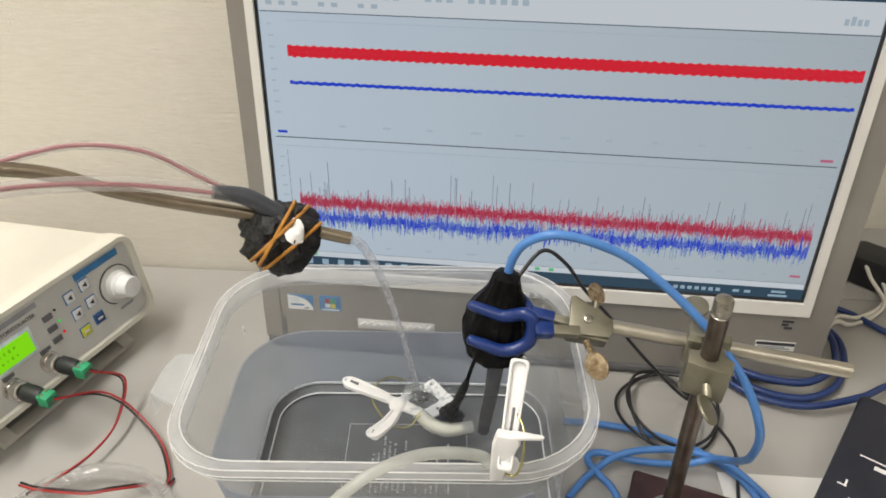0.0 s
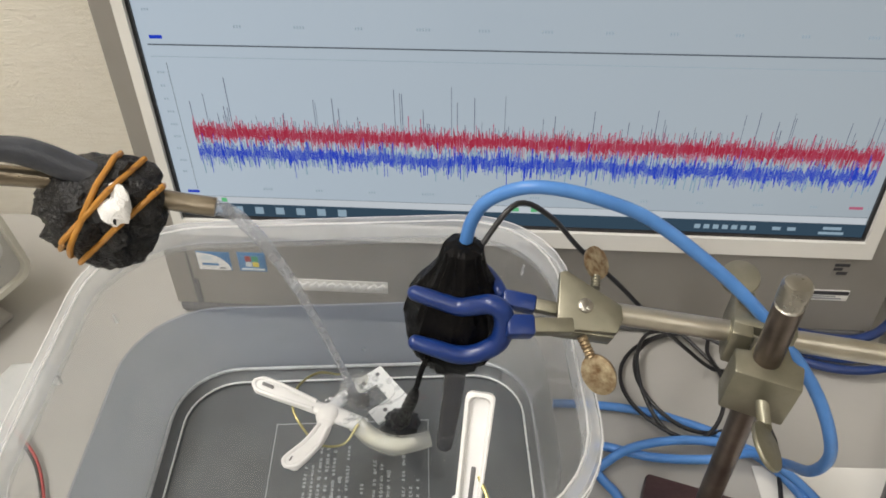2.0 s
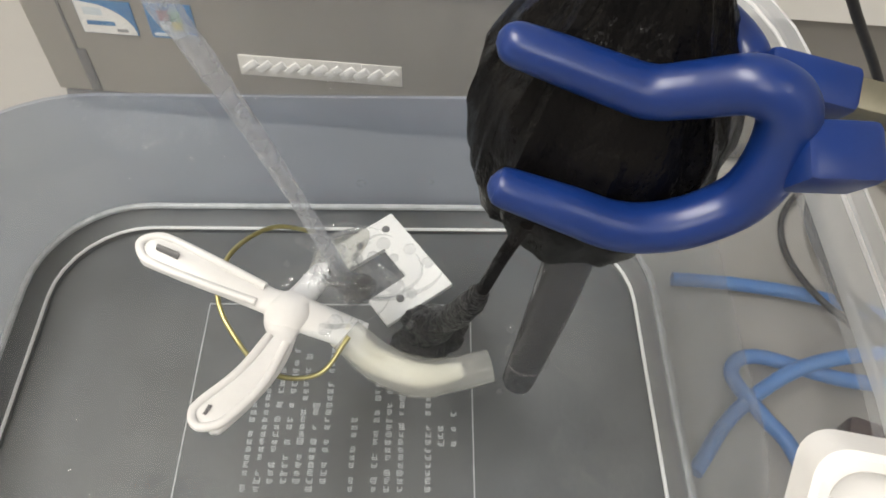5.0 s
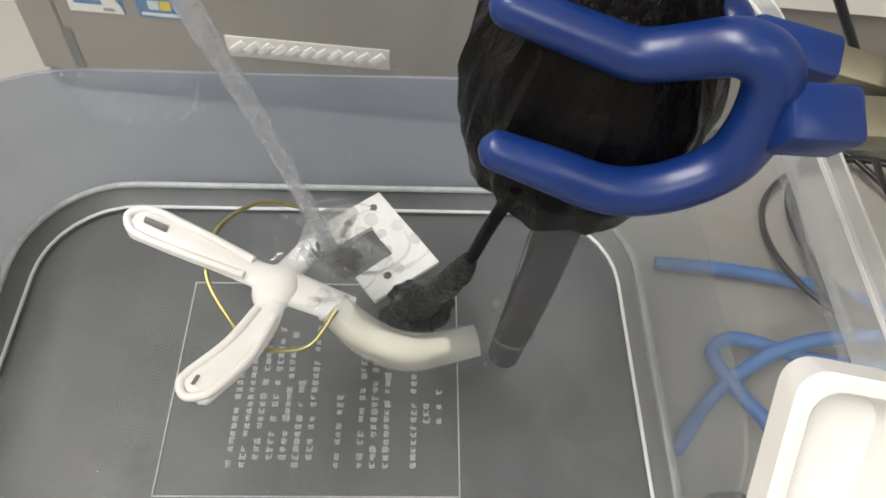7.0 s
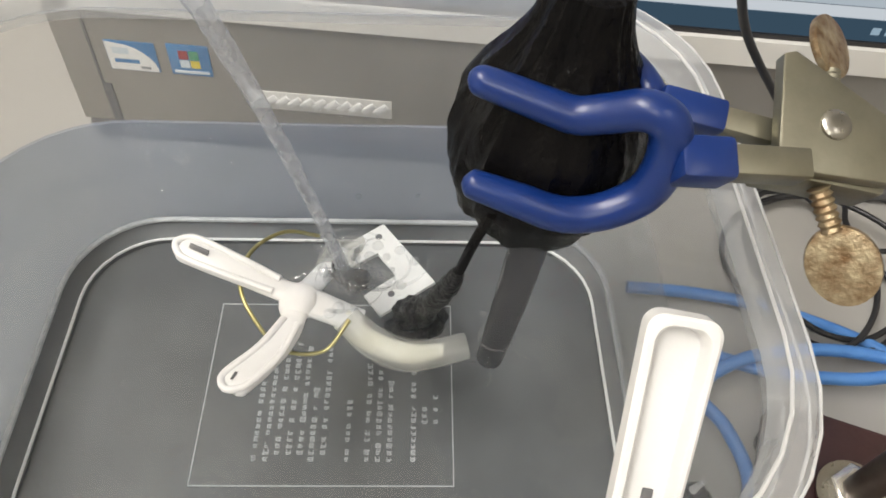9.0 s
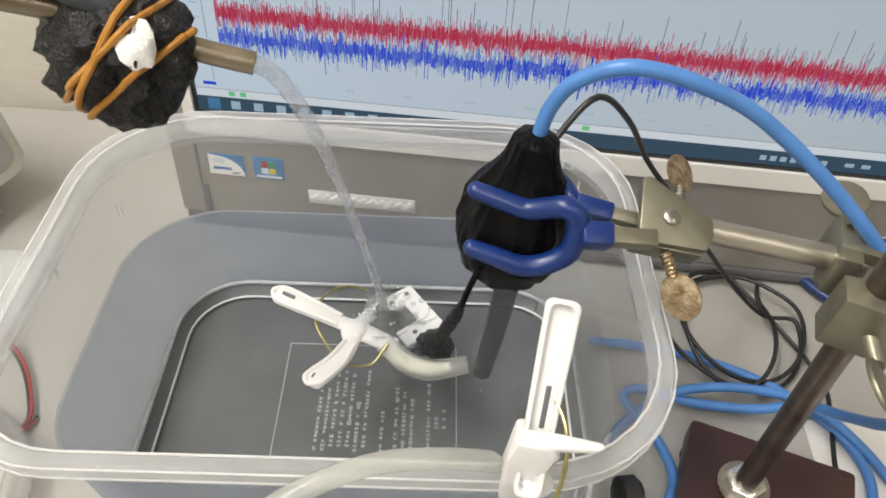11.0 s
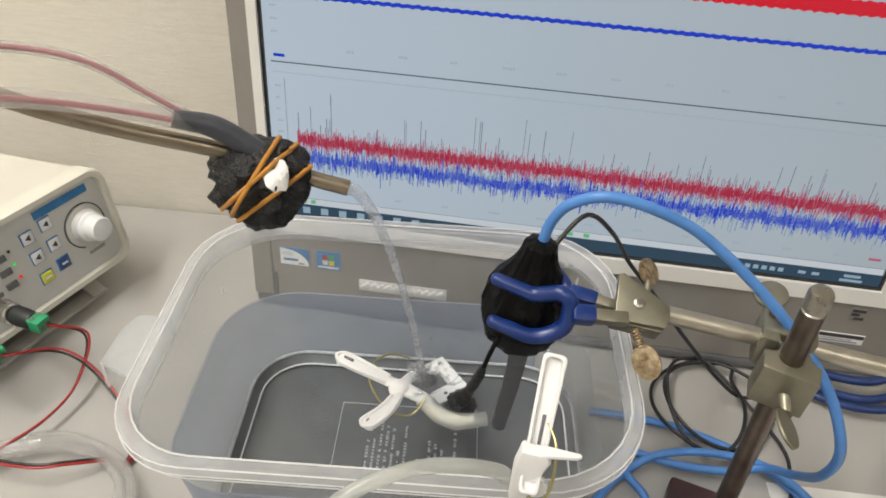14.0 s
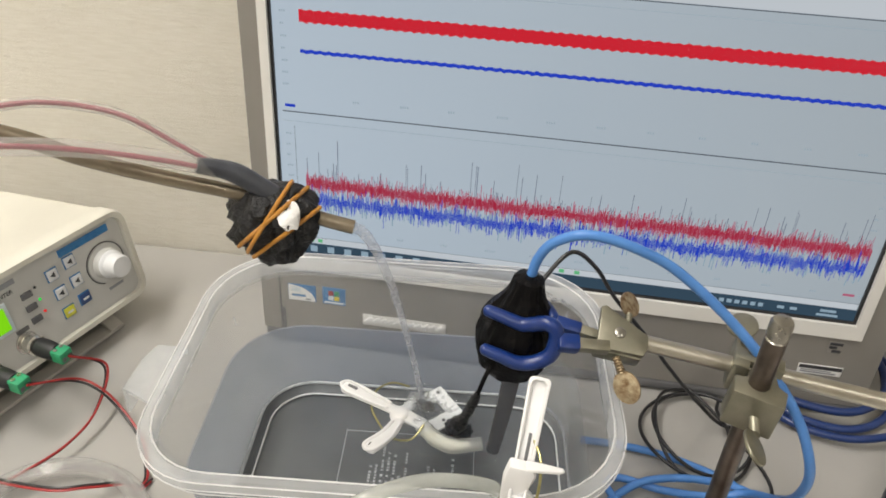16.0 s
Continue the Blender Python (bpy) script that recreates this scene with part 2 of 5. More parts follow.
TUBE_BRASS = solid("bronze_metal_tube", (0.20, 0.165, 0.12), (0.31, 0.265, 0.20), 0.32, 0.85, 60, 600, 0.15)
RUBBER_BAND = solid("amber_rubber_band", (0.36, 0.155, 0.02), (0.47, 0.22, 0.035), 0.45, 0, 200, 900, 0.1)
WHITE_PUTTY = solid("white_putty", (0.78, 0.78, 0.77), (0.86, 0.86, 0.85), 0.55, 0, 500, 1500, 0.6)
RED_LED = glow("red_led_light", (0.8, 0.02, 0.02), 1.0)
GREEN_LED = glow("green_led_light", (0.05, 0.7, 0.1), 1.0)
RIM_HIGHLIGHT = clear("rim_highlight_plastic", (0.95, 0.96, 0.97), (0.95, 0.95, 0.95), 0.72, 1.4, 0.15, 40)
TUB_LUG = clear("clear_lug_plastic", (0.96, 0.965, 0.97), (0.88, 0.89, 0.9), 0.16, 1.38, 0.15, 40)
LAMP_PANEL = glow("fluorescent_diffuser", (1.0, 0.96, 0.88), 3.0)
WATER_JET = clear("falling_water", (0.90, 0.92, 0.95), (0.88, 0.89, 0.92), 0.26, 1.36, 0.03, 200, 0.3)
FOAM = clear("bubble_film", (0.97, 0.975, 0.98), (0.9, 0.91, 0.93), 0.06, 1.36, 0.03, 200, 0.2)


# ---- shaping ----
ROOTS = {}


def thing(name, m, label, category, group="", kind="", shift=(0, 0, 0), grow=1.0):
    """An Empty at the base of a thing; shift and grow set the whole thing aside from the places its parts are given in."""
    ob = new(name)
    ob.empty_display_size = 0.01
    ob.matrix_world = Matrix.Translation(shift) @ m @ Matrix.Scale(grow, 4)
    ROOTS[ob.name] = m.copy()
    return tagged(ob, label, category, group, kind)


def root_matrix(ob):
    while ob.parent:
        ob = ob.parent
    return ROOTS[ob.name]


def part(name, bm, material, parent=None, label="", world=False, smooth=True, mats=()):
    """Links a bmesh as one mesh object under a thing or a part. world: its points are given in world places."""
    if world and parent:
        bm.transform(root_matrix(parent).inverted())
    bmesh.ops.recalc_face_normals(bm, faces=bm.faces[:])
    me = bpy.data.meshes.new(name)
    bm.to_mesh(me)
    bm.free()
    for mt in (material, *mats):
        me.materials.append(mt)
    if smooth:
        me.polygons.foreach_set("use_smooth", [True] * len(me.polygons))
        me.set_sharp_from_angle(angle=radians(38))
    ob = new(name, me)
    if parent:
        ob.parent = parent
    return tagged(ob, label)


def box(sx, sy, sz, at=(0, 0, 0), bevel=0.0, seg=2, bm=None, turn=None):
    """A box of that size, its middle at the place given, with rounded edges."""
    out = bm or bmesh.new()
    made = bmesh.ops.create_cube(out, size=1)["verts"]
    m = Matrix.Translation(at) @ (turn or Matrix()) @ Matrix.Diagonal((sx, sy, sz, 1))
    bmesh.ops.transform(out, matrix=m, verts=made)
    if bevel:
        edges = list({e for v in made for e in v.link_edges})
        bmesh.ops.bevel(out, geom=edges, offset=bevel, segments=seg, affect="EDGES", profile=0.5)
    return out


def disc(r, h, at=(0, 0, 0), turn=None, seg=32, bevel=0.0, bm=None, r2=None):
    out = bm or bmesh.new()
    made = bmesh.ops.create_cone(out, cap_ends=True, segments=seg, radius1=r, radius2=r if r2 is None else r2, depth=h)["verts"]
    bmesh.ops.transform(out, matrix=Matrix.Translation(at) @ (turn or Matrix()), verts=made)
    if bevel:
        edges = [e for e in {e for v in made for e in v.link_edges} if len(e.link_faces) == 2 and any(len(f.verts) > 4 for f in e.link_faces)]
        bmesh.ops.bevel(out, geom=edges, offset=bevel, segments=2, affect="EDGES", profile=0.5)
    return out


def spline(points, steps=10):
    """A smooth line through the points (Catmull-Rom)."""
    p = [Vector(q) for q in points]
    p = [2 * p[0] - p[1], *p, 2 * p[-1] - p[-2]]
    line = []
    for i in range(1, len(p) - 2):
        for k in range(steps):
            t = k / steps
            a, b, c, d = p[i - 1], p[i], p[i + 1], p[i + 2]
            line.append(0.5 * (2 * b + (c - a) * t + (2 * a - 5 * b + 4 * c - d) * t * t + (3 * b - a - 3 * c + d) * t ** 3))
    line.append(p[-2])
    return line


def sweep(points, radius, seg=12, steps=10, caps=True, bm=None, flat=1.0, level=False, wobble=0.0):
    """A round cable or bar along a smooth line. radius: one value, or a value for each point."""
    out = bm or bmesh.new()
    line = spline(points, steps) if steps > 1 else [Vector(q) for q in points]
    n = len(line)
    if isinstance(radius, (int, float)):
        radii = [radius] * n
    else:
        at = np.linspace(0, 1, len(radius))
        radii = list(np.interp(np.linspace(0, 1, n), at, radius))
    side, rings = None, []
    for i, p in enumerate(line):
        way = (line[min(i + 1, n - 1)] - line[max(i - 1, 0)]).normalized()
        if side is None:
            side = way.cross(Vector((0, 0, 1))).normalized() if level else way.orthogonal().normalized()
        side = (side - way * side.dot(way)).normalized()
        up = way.cross(side)
        ring = []
        for k in range(seg):
            a = 2 * math.pi * k / seg
            r = radii[i] * (1 + wobble * noise.noise(p * 260 + side * math.cos(a) * 3 + up * math.sin(a) * 3))
            ring.append(out.verts.new(p + side * math.cos(a) * r + up * math.sin(a) * r * flat))
        rings.append(ring)
    for a, b in zip(rings, rings[1:]):
        for k in range(seg):
            out.faces.new((a[k], a[(k + 1) % seg], b[(k + 1) % seg], b[k]))
    if caps:
        out.faces.new(rings[0][::-1])
        out.faces.new(rings[-1])
    return out


def lathe(profile, at=(0, 0, 0), turn=None, seg=28, bm=None, rough=0.0, freq=40.0):
    """A turned body from (radius, height) pairs, closed at both ends; rough makes it uneven."""
    out = bm or bmesh.new()
    m = Matrix.Translation(at) @ (turn or Matrix())
    rings = []
    for r, h in profile:
        ring = []
        for k in range(seg):
            a = 2 * math.pi * k / seg
            q = Vector((r * math.cos(a), r * math.sin(a), h))
            if rough:
                f = 1 + rough * (noise.noise(q * freq) + 0.5 * noise.noise(q * freq * 2.7))
                q = Vector((q.x * f, q.y * f, q.z + rough * 0.3 * r * noise.noise(q * freq * 1.7 + Vector((5, 2, 1)))))
            ring.append(out.verts.new(m @ q))
        rings.append(ring)
    for a, b in zip(rings, rings[1:]):
        for k in range(seg):
            out.faces.new((a[k], a[(k + 1) % seg], b[(k + 1) % seg], b[k]))
    out.faces.new(rings[0][::-1])
    out.faces.new(rings[-1])
    return out


def folded(profile, at, turn, seg=72, depth=0.10):
    """A turned body whose skin lies in lengthwise folds and small dents."""
    out = bmesh.new()
    m = Matrix.Translation(at) @ turn
    rings = []
    for r, h in profile:
        ring = []
        for k in range(seg):
            a = 2 * math.pi * k / seg
            c, s = math.cos(a), math.sin(a)
            fold = noise.noise(Vector((c * 3.2, s * 3.2, h * 18))) + 0.6 * noise.noise(Vector((c * 7.5, s * 7.5, h * 40 + 7)))
            dent = noise.noise(Vector((c * 2, s * 2, h * 110)))
            f = 1 + depth * fold + 0.035 * dent
            ring.append(out.verts.new(m @ Vector((r * c * f, r * s * f, h))))
        rings.append(ring)
    for a, b in zip(rings, rings[1:]):
        for k in range(seg):
            out.faces.new((a[k], a[(k + 1) % seg], b[(k + 1) % seg], b[k]))
    out.faces.new(rings[0][::-1])
    out.faces.new(rings[-1])
    return out


def round_rect(hx, hy, r, z, n=10):
    """Points of a rounded rectangle about the origin, anticlockwise."""
    pts = []
    r = min(r, hx, hy)
    for cx, cy, a0 in ((hx - r, hy - r, 0), (r - hx, hy - r, 90), (r - hx, r - hy, 180), (hx - r, r - hy, 270)):
        for k in range(n + 1):
            a = radians(a0 + 90 * k / n)
            pts.append(Vector((cx + r * math.cos(a), cy + r * math.sin(a), z)))
    return pts


def loft(loops, bm=None, close_start=False, close_end=False):
    out = bm or bmesh.new()
    rings = [[out.verts.new(p) for p in loop] for loop in loops]
    for a, b in zip(rings, rings[1:]):
        for k in range(len(a)):
            out.faces.new((a[k], a[(k + 1) % len(a)], b[(k + 1) % len(a)], b[k]))
    if close_start:
        out.faces.new(rings[0][::-1])
    if close_end:
        out.faces.new(rings[-1])
    return out


def prism(outline, z0, z1, bm=None, m=None, bevel=0.0):
    """An upright solid over an outline of (x, y) pairs."""
    out = bm or bmesh.new()
    m = m or Matrix()
    low = [out.verts.new(m @ Vector((x, y, z0))) for x, y in outline]
    high = [out.verts.new(m @ Vector((x, y, z1))) for x, y in outline]
    n = len(outline)
    out.faces.new(low[::-1])
    out.faces.new(high)
    for k in range(n):
        out.faces.new((low[k], low[(k + 1) % n], high[(k + 1) % n], high[k]))
    if bevel:
        edges = list({e for v in low + high for e in v.link_edges})
        bmesh.ops.bevel(out, geom=edges, offset=bevel, segments=2, affect="EDGES", profile=0.5)
    return out


def to_axis(d):
    """Turns the z axis to the direction d."""
    return Vector(d).to_track_quat("Z", "Y").to_matrix().to_4x4()


def frame_of(origin, xdir, zdir):
    """A matrix from an origin, an x direction and a rough z direction."""
    x = Vector(xdir).normalized()
    y = Vector(zdir).cross(x).normalized()
    z = x.cross(y)
    m = Matrix((x, y, z)).transposed().to_4x4()
    m.translation = origin
    return m


# ---- structure ----
def setting(name, bm, material, label, category):
    return tagged(part(name, bm, material, smooth=False), label, category, "", "structure")


setting("wall_north", box(1.75, 0.14, 2.6, (-0.625, 0.732, 0.57)), WALLPAPER, "cream wallpaper with fine horizontal streaks behind the table", "wall")
setting("wall_recess", box(1.3, 0.10, 2.6, (0.90, 0.85, 0.57)), WALLPAPER, "cream wall set back behind the computer", "wall")
setting("wall_west", box(0.1, 4.2, 2.6, (-1.55, -1.3, 0.57)), ROOM_PAINT, "plain pale painted wall", "wall")
setting("wall_east", box(0.1, 4.2, 2.6, (1.60, -1.3, 0.57)), ROOM_PAINT, "plain pale painted wall", "wall")
setting("wall_south", box(3.1, 0.1, 2.6, (0.025, -3.45, 0.57)), ROOM_PAINT, "plain pale painted wall", "wall")
setting("floor", box(3.1, 4.3, 0.1, (0.025, -1.25, -0.78)), FLOORING, "grey vinyl floor", "floor")
setting("ceiling", box(3.3, 4.5, 0.1, (0.025, -1.25, 1.92)), ROOM_PAINT, "plain pale ceiling", "ceiling")

for lx, ly, watts in LAMPS:
    lamp = thing("ceiling_light", pose(lx, ly, 1.86), "white fluorescent ceiling light fitting", "lamp", "ceiling lights")
    part("frame", box(0.34, 1.26, 0.02, (0, 0, 0)), BEZEL, lamp, smooth=False)
    part("diffuser", box(0.28, 1.2, 0.006, (0, 0, -0.0135)), LAMP_PANEL, lamp, smooth=False)

table = thing("table", pose(0, 0.1, -0.73), "pale grey laminate work table", "table")
part("tabletop", box(2.6, 1.12, 0.03, (0, 0, 0.715), 0.002), TABLETOP, table)
part("tabletop", box(0.9, 0.138, 0.03, (0.72, 0.6295, 0.715)), TABLETOP, table)
for lx in (-1.2, 1.2):
    for ly in (-0.5, 0.5):
        part("leg", box(0.05, 0.05, 0.70, (lx, ly, 0.35), 0.003), SHADOW_GREY, table)
from mathutils.bvhtree import BVHTree


# ---- computer ----
# local axes of the screen: x along its lower edge, y up its face, z out of it; origin at the lower left corner of the lit area
yaw, lean = radians(-2.25), radians(3.9)
MON = Matrix.Translation((-0.1434, 0.5527, 0.0878)) @ Matrix.Rotation(yaw, 4, "Z") @ Matrix.Rotation(radians(90) - lean, 4, "X")
SW, SH = 0.4267, 0.2345
computer = thing("all_in_one_computer", MON, "silver-grey all-in-one computer showing signal traces on its screen", "computer")


def ring_frame(x0, x1, y0, y1, X0, X1, Y0, Y1, z0, z1, bevel=0.0015):
    """A frame with a rectangular hole, butted from four bars."""
    bm = bmesh.new()
    for a, b, c, d in ((X0, X1, Y0, y0), (X0, X1, y1, Y1), (X0, x0, y0, y1), (x1, X1, y0, y1)):
        box(b - a, d - c, z1 - z0, ((a + b) / 2, (c + d) / 2, (z0 + z1) / 2), bm=bm)
    bmesh.ops.remove_doubles(bm, verts=bm.verts[:], dist=1e-5)
    return bm


part("white_bezel", ring_frame(-0.002, SW + 0.002, -0.002, SH + 0.002, -0.0086, SW + 0.0092, -0.0140, SH + 0.014, -0.012, 0.0035), BEZEL, computer, "white inner bezel", smooth=False)
part("silver_frame", ring_frame(-0.0086, SW + 0.0092, -0.0140, SH + 0.014, -0.0224, SW + 0.029, -0.0762, SH + 0.03, -0.022, 0.001), SILVER, computer, "silver-grey outer frame", smooth=False)
part("back_case", box(SW + 0.045, SH + 0.09, 0.04, (SW / 2, SH / 2 - 0.02, -0.043), 0.008), SILVER, computer)
part("bottom_strip", box(SW + 0.050, 0.0100, 0.024, (SW / 2 + 0.003, -0.0813, -0.0105), 0.0035, 3), SHADOW_GREY, computer, "dark strip under the frame")
part("seam", box(0.0012, 0.0400, 0.0006, (-0.0068, -0.0345, 0.0011)), SHADOW_GREY, computer, "narrow seam beside the lower panel", smooth=False)
# a dark patch paints the shade inside this recess
part("seam_shade", box(0.0046, 0.0220, 0.0008, (-0.0052, -0.0651, 0.0012), 0.0003), SHADOW_GREY, computer, "recess at the foot of the seam, its shade painted dark")
part("stand_foot", box(0.24, 0.010, 0.16, (SW / 2, -0.0825, -0.105), 0.003), SILVER, computer)
part("stand_column", box(0.12, 0.14, 0.03, (SW / 2, -0.005, -0.078), 0.004), SILVER, computer)

bm = ring_frame(0.0, SW, 0.0, SH, -0.002, SW + 0.002, -0.002, SH + 0.002, -0.012, 0.0008)
part("black_mask", bm, DARK_GAP, computer, smooth=False)
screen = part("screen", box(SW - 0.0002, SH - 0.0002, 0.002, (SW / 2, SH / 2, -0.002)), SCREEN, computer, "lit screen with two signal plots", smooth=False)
Z = -0.0006


def flat_rect(bm, x0, x1, y0, y1, z):
    v = [bm.verts.new((x, y, z)) for x, y in ((x0, y0), (x1, y0), (x1, y1), (x0, y1))]
    bm.faces.new(v)


def bars(name, rects, material, z, label=""):
    bm = bmesh.new()
    for r in rects:
        flat_rect(bm, *r, z)
    return part(name, bm, material, screen, label, smooth=False)


def bars_each(name, rects, material, z, label=""):
    for r in rects:
        bars(name, [r], material, z, label)


rnd = random.Random(4)
bars("toolbar", [(0.001, SW - 0.001, 0.2115, 0.2325)], SCREEN_PALE, Z, "pale tool bar")
bars("taskbar", [(0.0, SW, 0.0, 0.0095)], SCREEN_TASK, Z, "dark task bar")
bars("status_bar", [(0.001, SW - 0.001, 0.0098, 0.0145)], SCREEN_PALE, Z, "pale status bar")
bars("title_bar", [(0.0, SW, 0.2327, 0.2344)], SCREEN_TASK, Z)
rule = [(0.004, SW - 0.003, 0.1153, 0.1162), (0.001, SW, 0.2106, 0.2113), (0.012, 0.0123, 0.020, 0.105), (0.001, SW, 0.0146, 0.0149)]
bars_each("dividing_line", rule, SCREEN_LINE, Z + 0.0001, "dark line between the plots")
bars_each("thin_line", [(0.004, SW - 0.003, 0.1085, 0.1089), (0.02, SW - 0.01, 0.2050, 0.2053)], SCREEN_GREY, Z + 0.0001)
ticks = []
for row in (0.126, 0.0205):
    for k in range(12):
        x = 0.055 + k * 0.0335
        ticks += [(x + 0.0016 * j, x + 0.0016 * j + 0.0010, row, row + 0.0017) for j in range(rnd.choice((3, 4, 5)))]
for k in range(9):
    for y0 in (0.135, 0.032):
        y = y0 + k * 0.0083
        ticks += [(0.0055 + 0.0015 * j, 0.0055 + 0.0015 * j + 0.001, y, y + 0.0014) for j in range(rnd.choice((2, 3)))]
        ticks += [(SW - 0.012 + 0.0015 * j, SW - 0.012 + 0.0015 * j + 0.001, y, y + 0.0014) for j in range(rnd.choice((2, 3)))]
tagged(bars("axis_scale", ticks, SCREEN_GREY, Z + 0.0001, "unreadable axis numbers as bars"), "", "", "", "stuff")
marks = [(SW - 0.026 + 0.0042 * k, SW - 0.026 + 0.0042 * k + 0.003, 0.2170, 0.2170 + (0.0042 if k != 1 else 0.006)) for k in range(4)]
bars_each("maker_mark", marks, SCREEN_GREY, Z + 0.0002, "grey maker's mark as plain bars")
bars_each("axis_tag", [(0.006, 0.0135, 0.1192, 0.1213), (0.0055, 0.013, 0.0172, 0.0192)], TRACE_BLUE, Z + 0.0002)
bars_each("red_tag", [(SW - 0.016, SW - 0.007, 0.1192, 0.1213), (SW - 0.014, SW - 0.006, 0.0205, 0.0225)], TRACE_ROSE, Z + 0.0002)
icons = [(0.020 + 0.0135 * k, 0.0255 + 0.0135 * k, 0.0022, 0.0075) for k in range(7)]
tray = [(0.325 + 0.0056 * k, 0.3285 + 0.0056 * k, 0.003, 0.0062) for k in range(7)] + [(0.372, 0.377, 0.0035, 0.006), (0.381, 0.386, 0.0035, 0.006), (0.402, 0.413, 0.005, 0.0072), (0.400, 0.415, 0.0015, 0.0035)]
bars_each("taskbar_icon", icons + tray, SCREEN_ICON, Z + 0.0002, "row of small task bar icons")
tools = [(0.006 + 0.0095 * k, 0.0105 + 0.0095 * k, 0.2155, 0.2185) for k in range(9) if k not in (3, 6)] + [(0.075 + 0.0075 * k, 0.0795 + 0.0075 * k, 0.2215, 0.2255) for k in range(16) if k not in (4, 5, 9)]
bars_each("tool_icon", tools, SCREEN_GREY, Z + 0.0002)
bars_each("play_button", [(0.0195, 0.0232, 0.0108, 0.0138), (0.0262, 0.0298, 0.0108, 0.0138), (0.212, 0.216, 0.0108, 0.0138), (0.2235, 0.2275, 0.0108, 0.0138)], SCREEN_GREEN, Z + 0.0002)
bars("start_button", [(0.006, 0.0135, 0.0012, 0.0083)], STICK_BLUE, Z + 0.0002)


def trace(name, x0, x1, mid0, mid1, half, spread, step, material, z, spikes=0.0, spike_h=0.0, label="", wave=0.0):
    """A noisy signal: a strip of many thin upright strokes about a sloping middle."""
    bm = bmesh.new()
    n = int((x1 - x0) / step)
    drift = 0.0
    for k in range(n):
        x = x0 + k * step
        drift = 0.8 * drift + 0.2 * rnd.uniform(-1, 1) * spread
        mid = mid0 + (mid1 - mid0) * k / n + drift + wave * math.sin(k * 0.62)
        up, down = half + abs(rnd.gauss(0, spread)), half + abs(rnd.gauss(0, spread))
        if rnd.random() < spikes:
            up += spike_h * rnd.random() ** 1.6
        if rnd.random() < spikes * 0.6:
            down += spike_h * 0.25 * rnd.random()
        flat_rect(bm, x, x + step * (1.0 if wave else rnd.uniform(0.6, 1.05)) * (0.4 if spikes else 1), mid - down, mid + up, z + 0.00003 * (k % 2))
    return part(name, bm, material, screen, label, smooth=False)


trace("red_trace", 0.019, 0.4235, 0.1830, 0.1830, 0.0040, 0.0002, 0.0006, TRACE_RED, Z + 0.0003, label="thick red signal trace", wave=0.0004)
trace("blue_trace", 0.019, 0.4235, 0.1595, 0.1595, 0.0011, 0.0002, 0.0006, TRACE_BLUE, Z + 0.0004, label="thin blue signal trace", wave=0.0003)
trace("noise_spike", 0.019, 0.421, 0.0615, 0.0575, 0.0015, 0.0045, 0.0011, TRACE_SLATE, Z + 0.0002, 0.22, 0.027)
trace("pale_red_noise", 0.019, 0.421, 0.0610, 0.0570, 0.0018, 0.0042, 0.00055, TRACE_ROSE, Z + 0.0003)
trace("red_noise", 0.019, 0.421, 0.0612, 0.0572, 0.0015, 0.0031, 0.00042, TRACE_CRIMSON, Z + 0.0004, label="noisy red signal trace")
trace("pale_blue_noise", 0.019, 0.421, 0.0475, 0.0425, 0.0018, 0.0050, 0.0010, SCREEN_ICON, Z + 0.0003)
trace("blue_noise", 0.019, 0.421, 0.0475, 0.0425, 0.0016, 0.0042, 0.00048, TRACE_BLUE, Z + 0.0005, label="noisy blue signal trace")


def sticker(name, x0, x1, y0, y1, material, label, inner=()):
    """A thin sticker on the lower frame of the computer."""
    st = thing(name, MON @ Matrix.Translation(((x0 + x1) / 2, (y0 + y1) / 2, 0.0013)), label, "sticker")
    part("backing", box(x1 - x0, y1 - y0, 0.0006, bevel=0.0001), material, st)
    for a, b, c, d, mt in inner:
        part("mark", box(b - a, d - c, 0.0004, ((a + b) / 2, (c + d) / 2, 0.00048)), mt, st, smooth=False)
    return st


st = sticker("processor_sticker", 0.0002, 0.0232, -0.0450, -0.0297, STICK_BLUE, "white and blue processor sticker on the silver frame", [(-0.0085, -0.0010, 0.0012, 0.0046, STICK_PALE), (-0.0085, 0.0030, -0.0035, -0.0015, STICK_BLUE), (0.0030, 0.0075, -0.0062, -0.0048, GREY_INK)])
arc = [(-0.0112, 0.0073), *((-0.0112 + 0.0222 * math.sin(a), -0.0073 + 0.0146 * math.cos(a)) for a in np.linspace(0.45, 1.571, 9)), (-0.0112, -0.0073)]
part("white_field", prism(arc[::-1], 0.0003, 0.00055), WHITE_PUTTY, st, "white rounded field", smooth=False)
sticker("system_sticker", 0.0287, 0.0477, -0.0450, -0.0290, STICK_BLUE, "blue system sticker with a small coloured flag", [(-0.0045, -0.0003, 0.0006, 0.0050, RED_WIRE), (0.0003, 0.0045, 0.0006, 0.0050, GREEN_BLOCK), (-0.0045, -0.0003, -0.0038, -0.0000, STICK_PALE), (0.0003, 0.0045, -0.0038, 0.0000, YELLOW_RING), (-0.008, 0.008, -0.0068, -0.0055, STICK_PALE)])
sticker("approval_label", 0.4003, 0.4323, -0.0500, -0.0415, WHITE_PUTTY, "small white approval label with dark lettering", [(-0.0155, 0.0155, 0.0008, 0.0038, INK), (-0.014, 0.008, -0.0010, -0.0002, GREY_INK), (-0.014, 0.012, -0.0028, -0.0018, GREY_INK)])
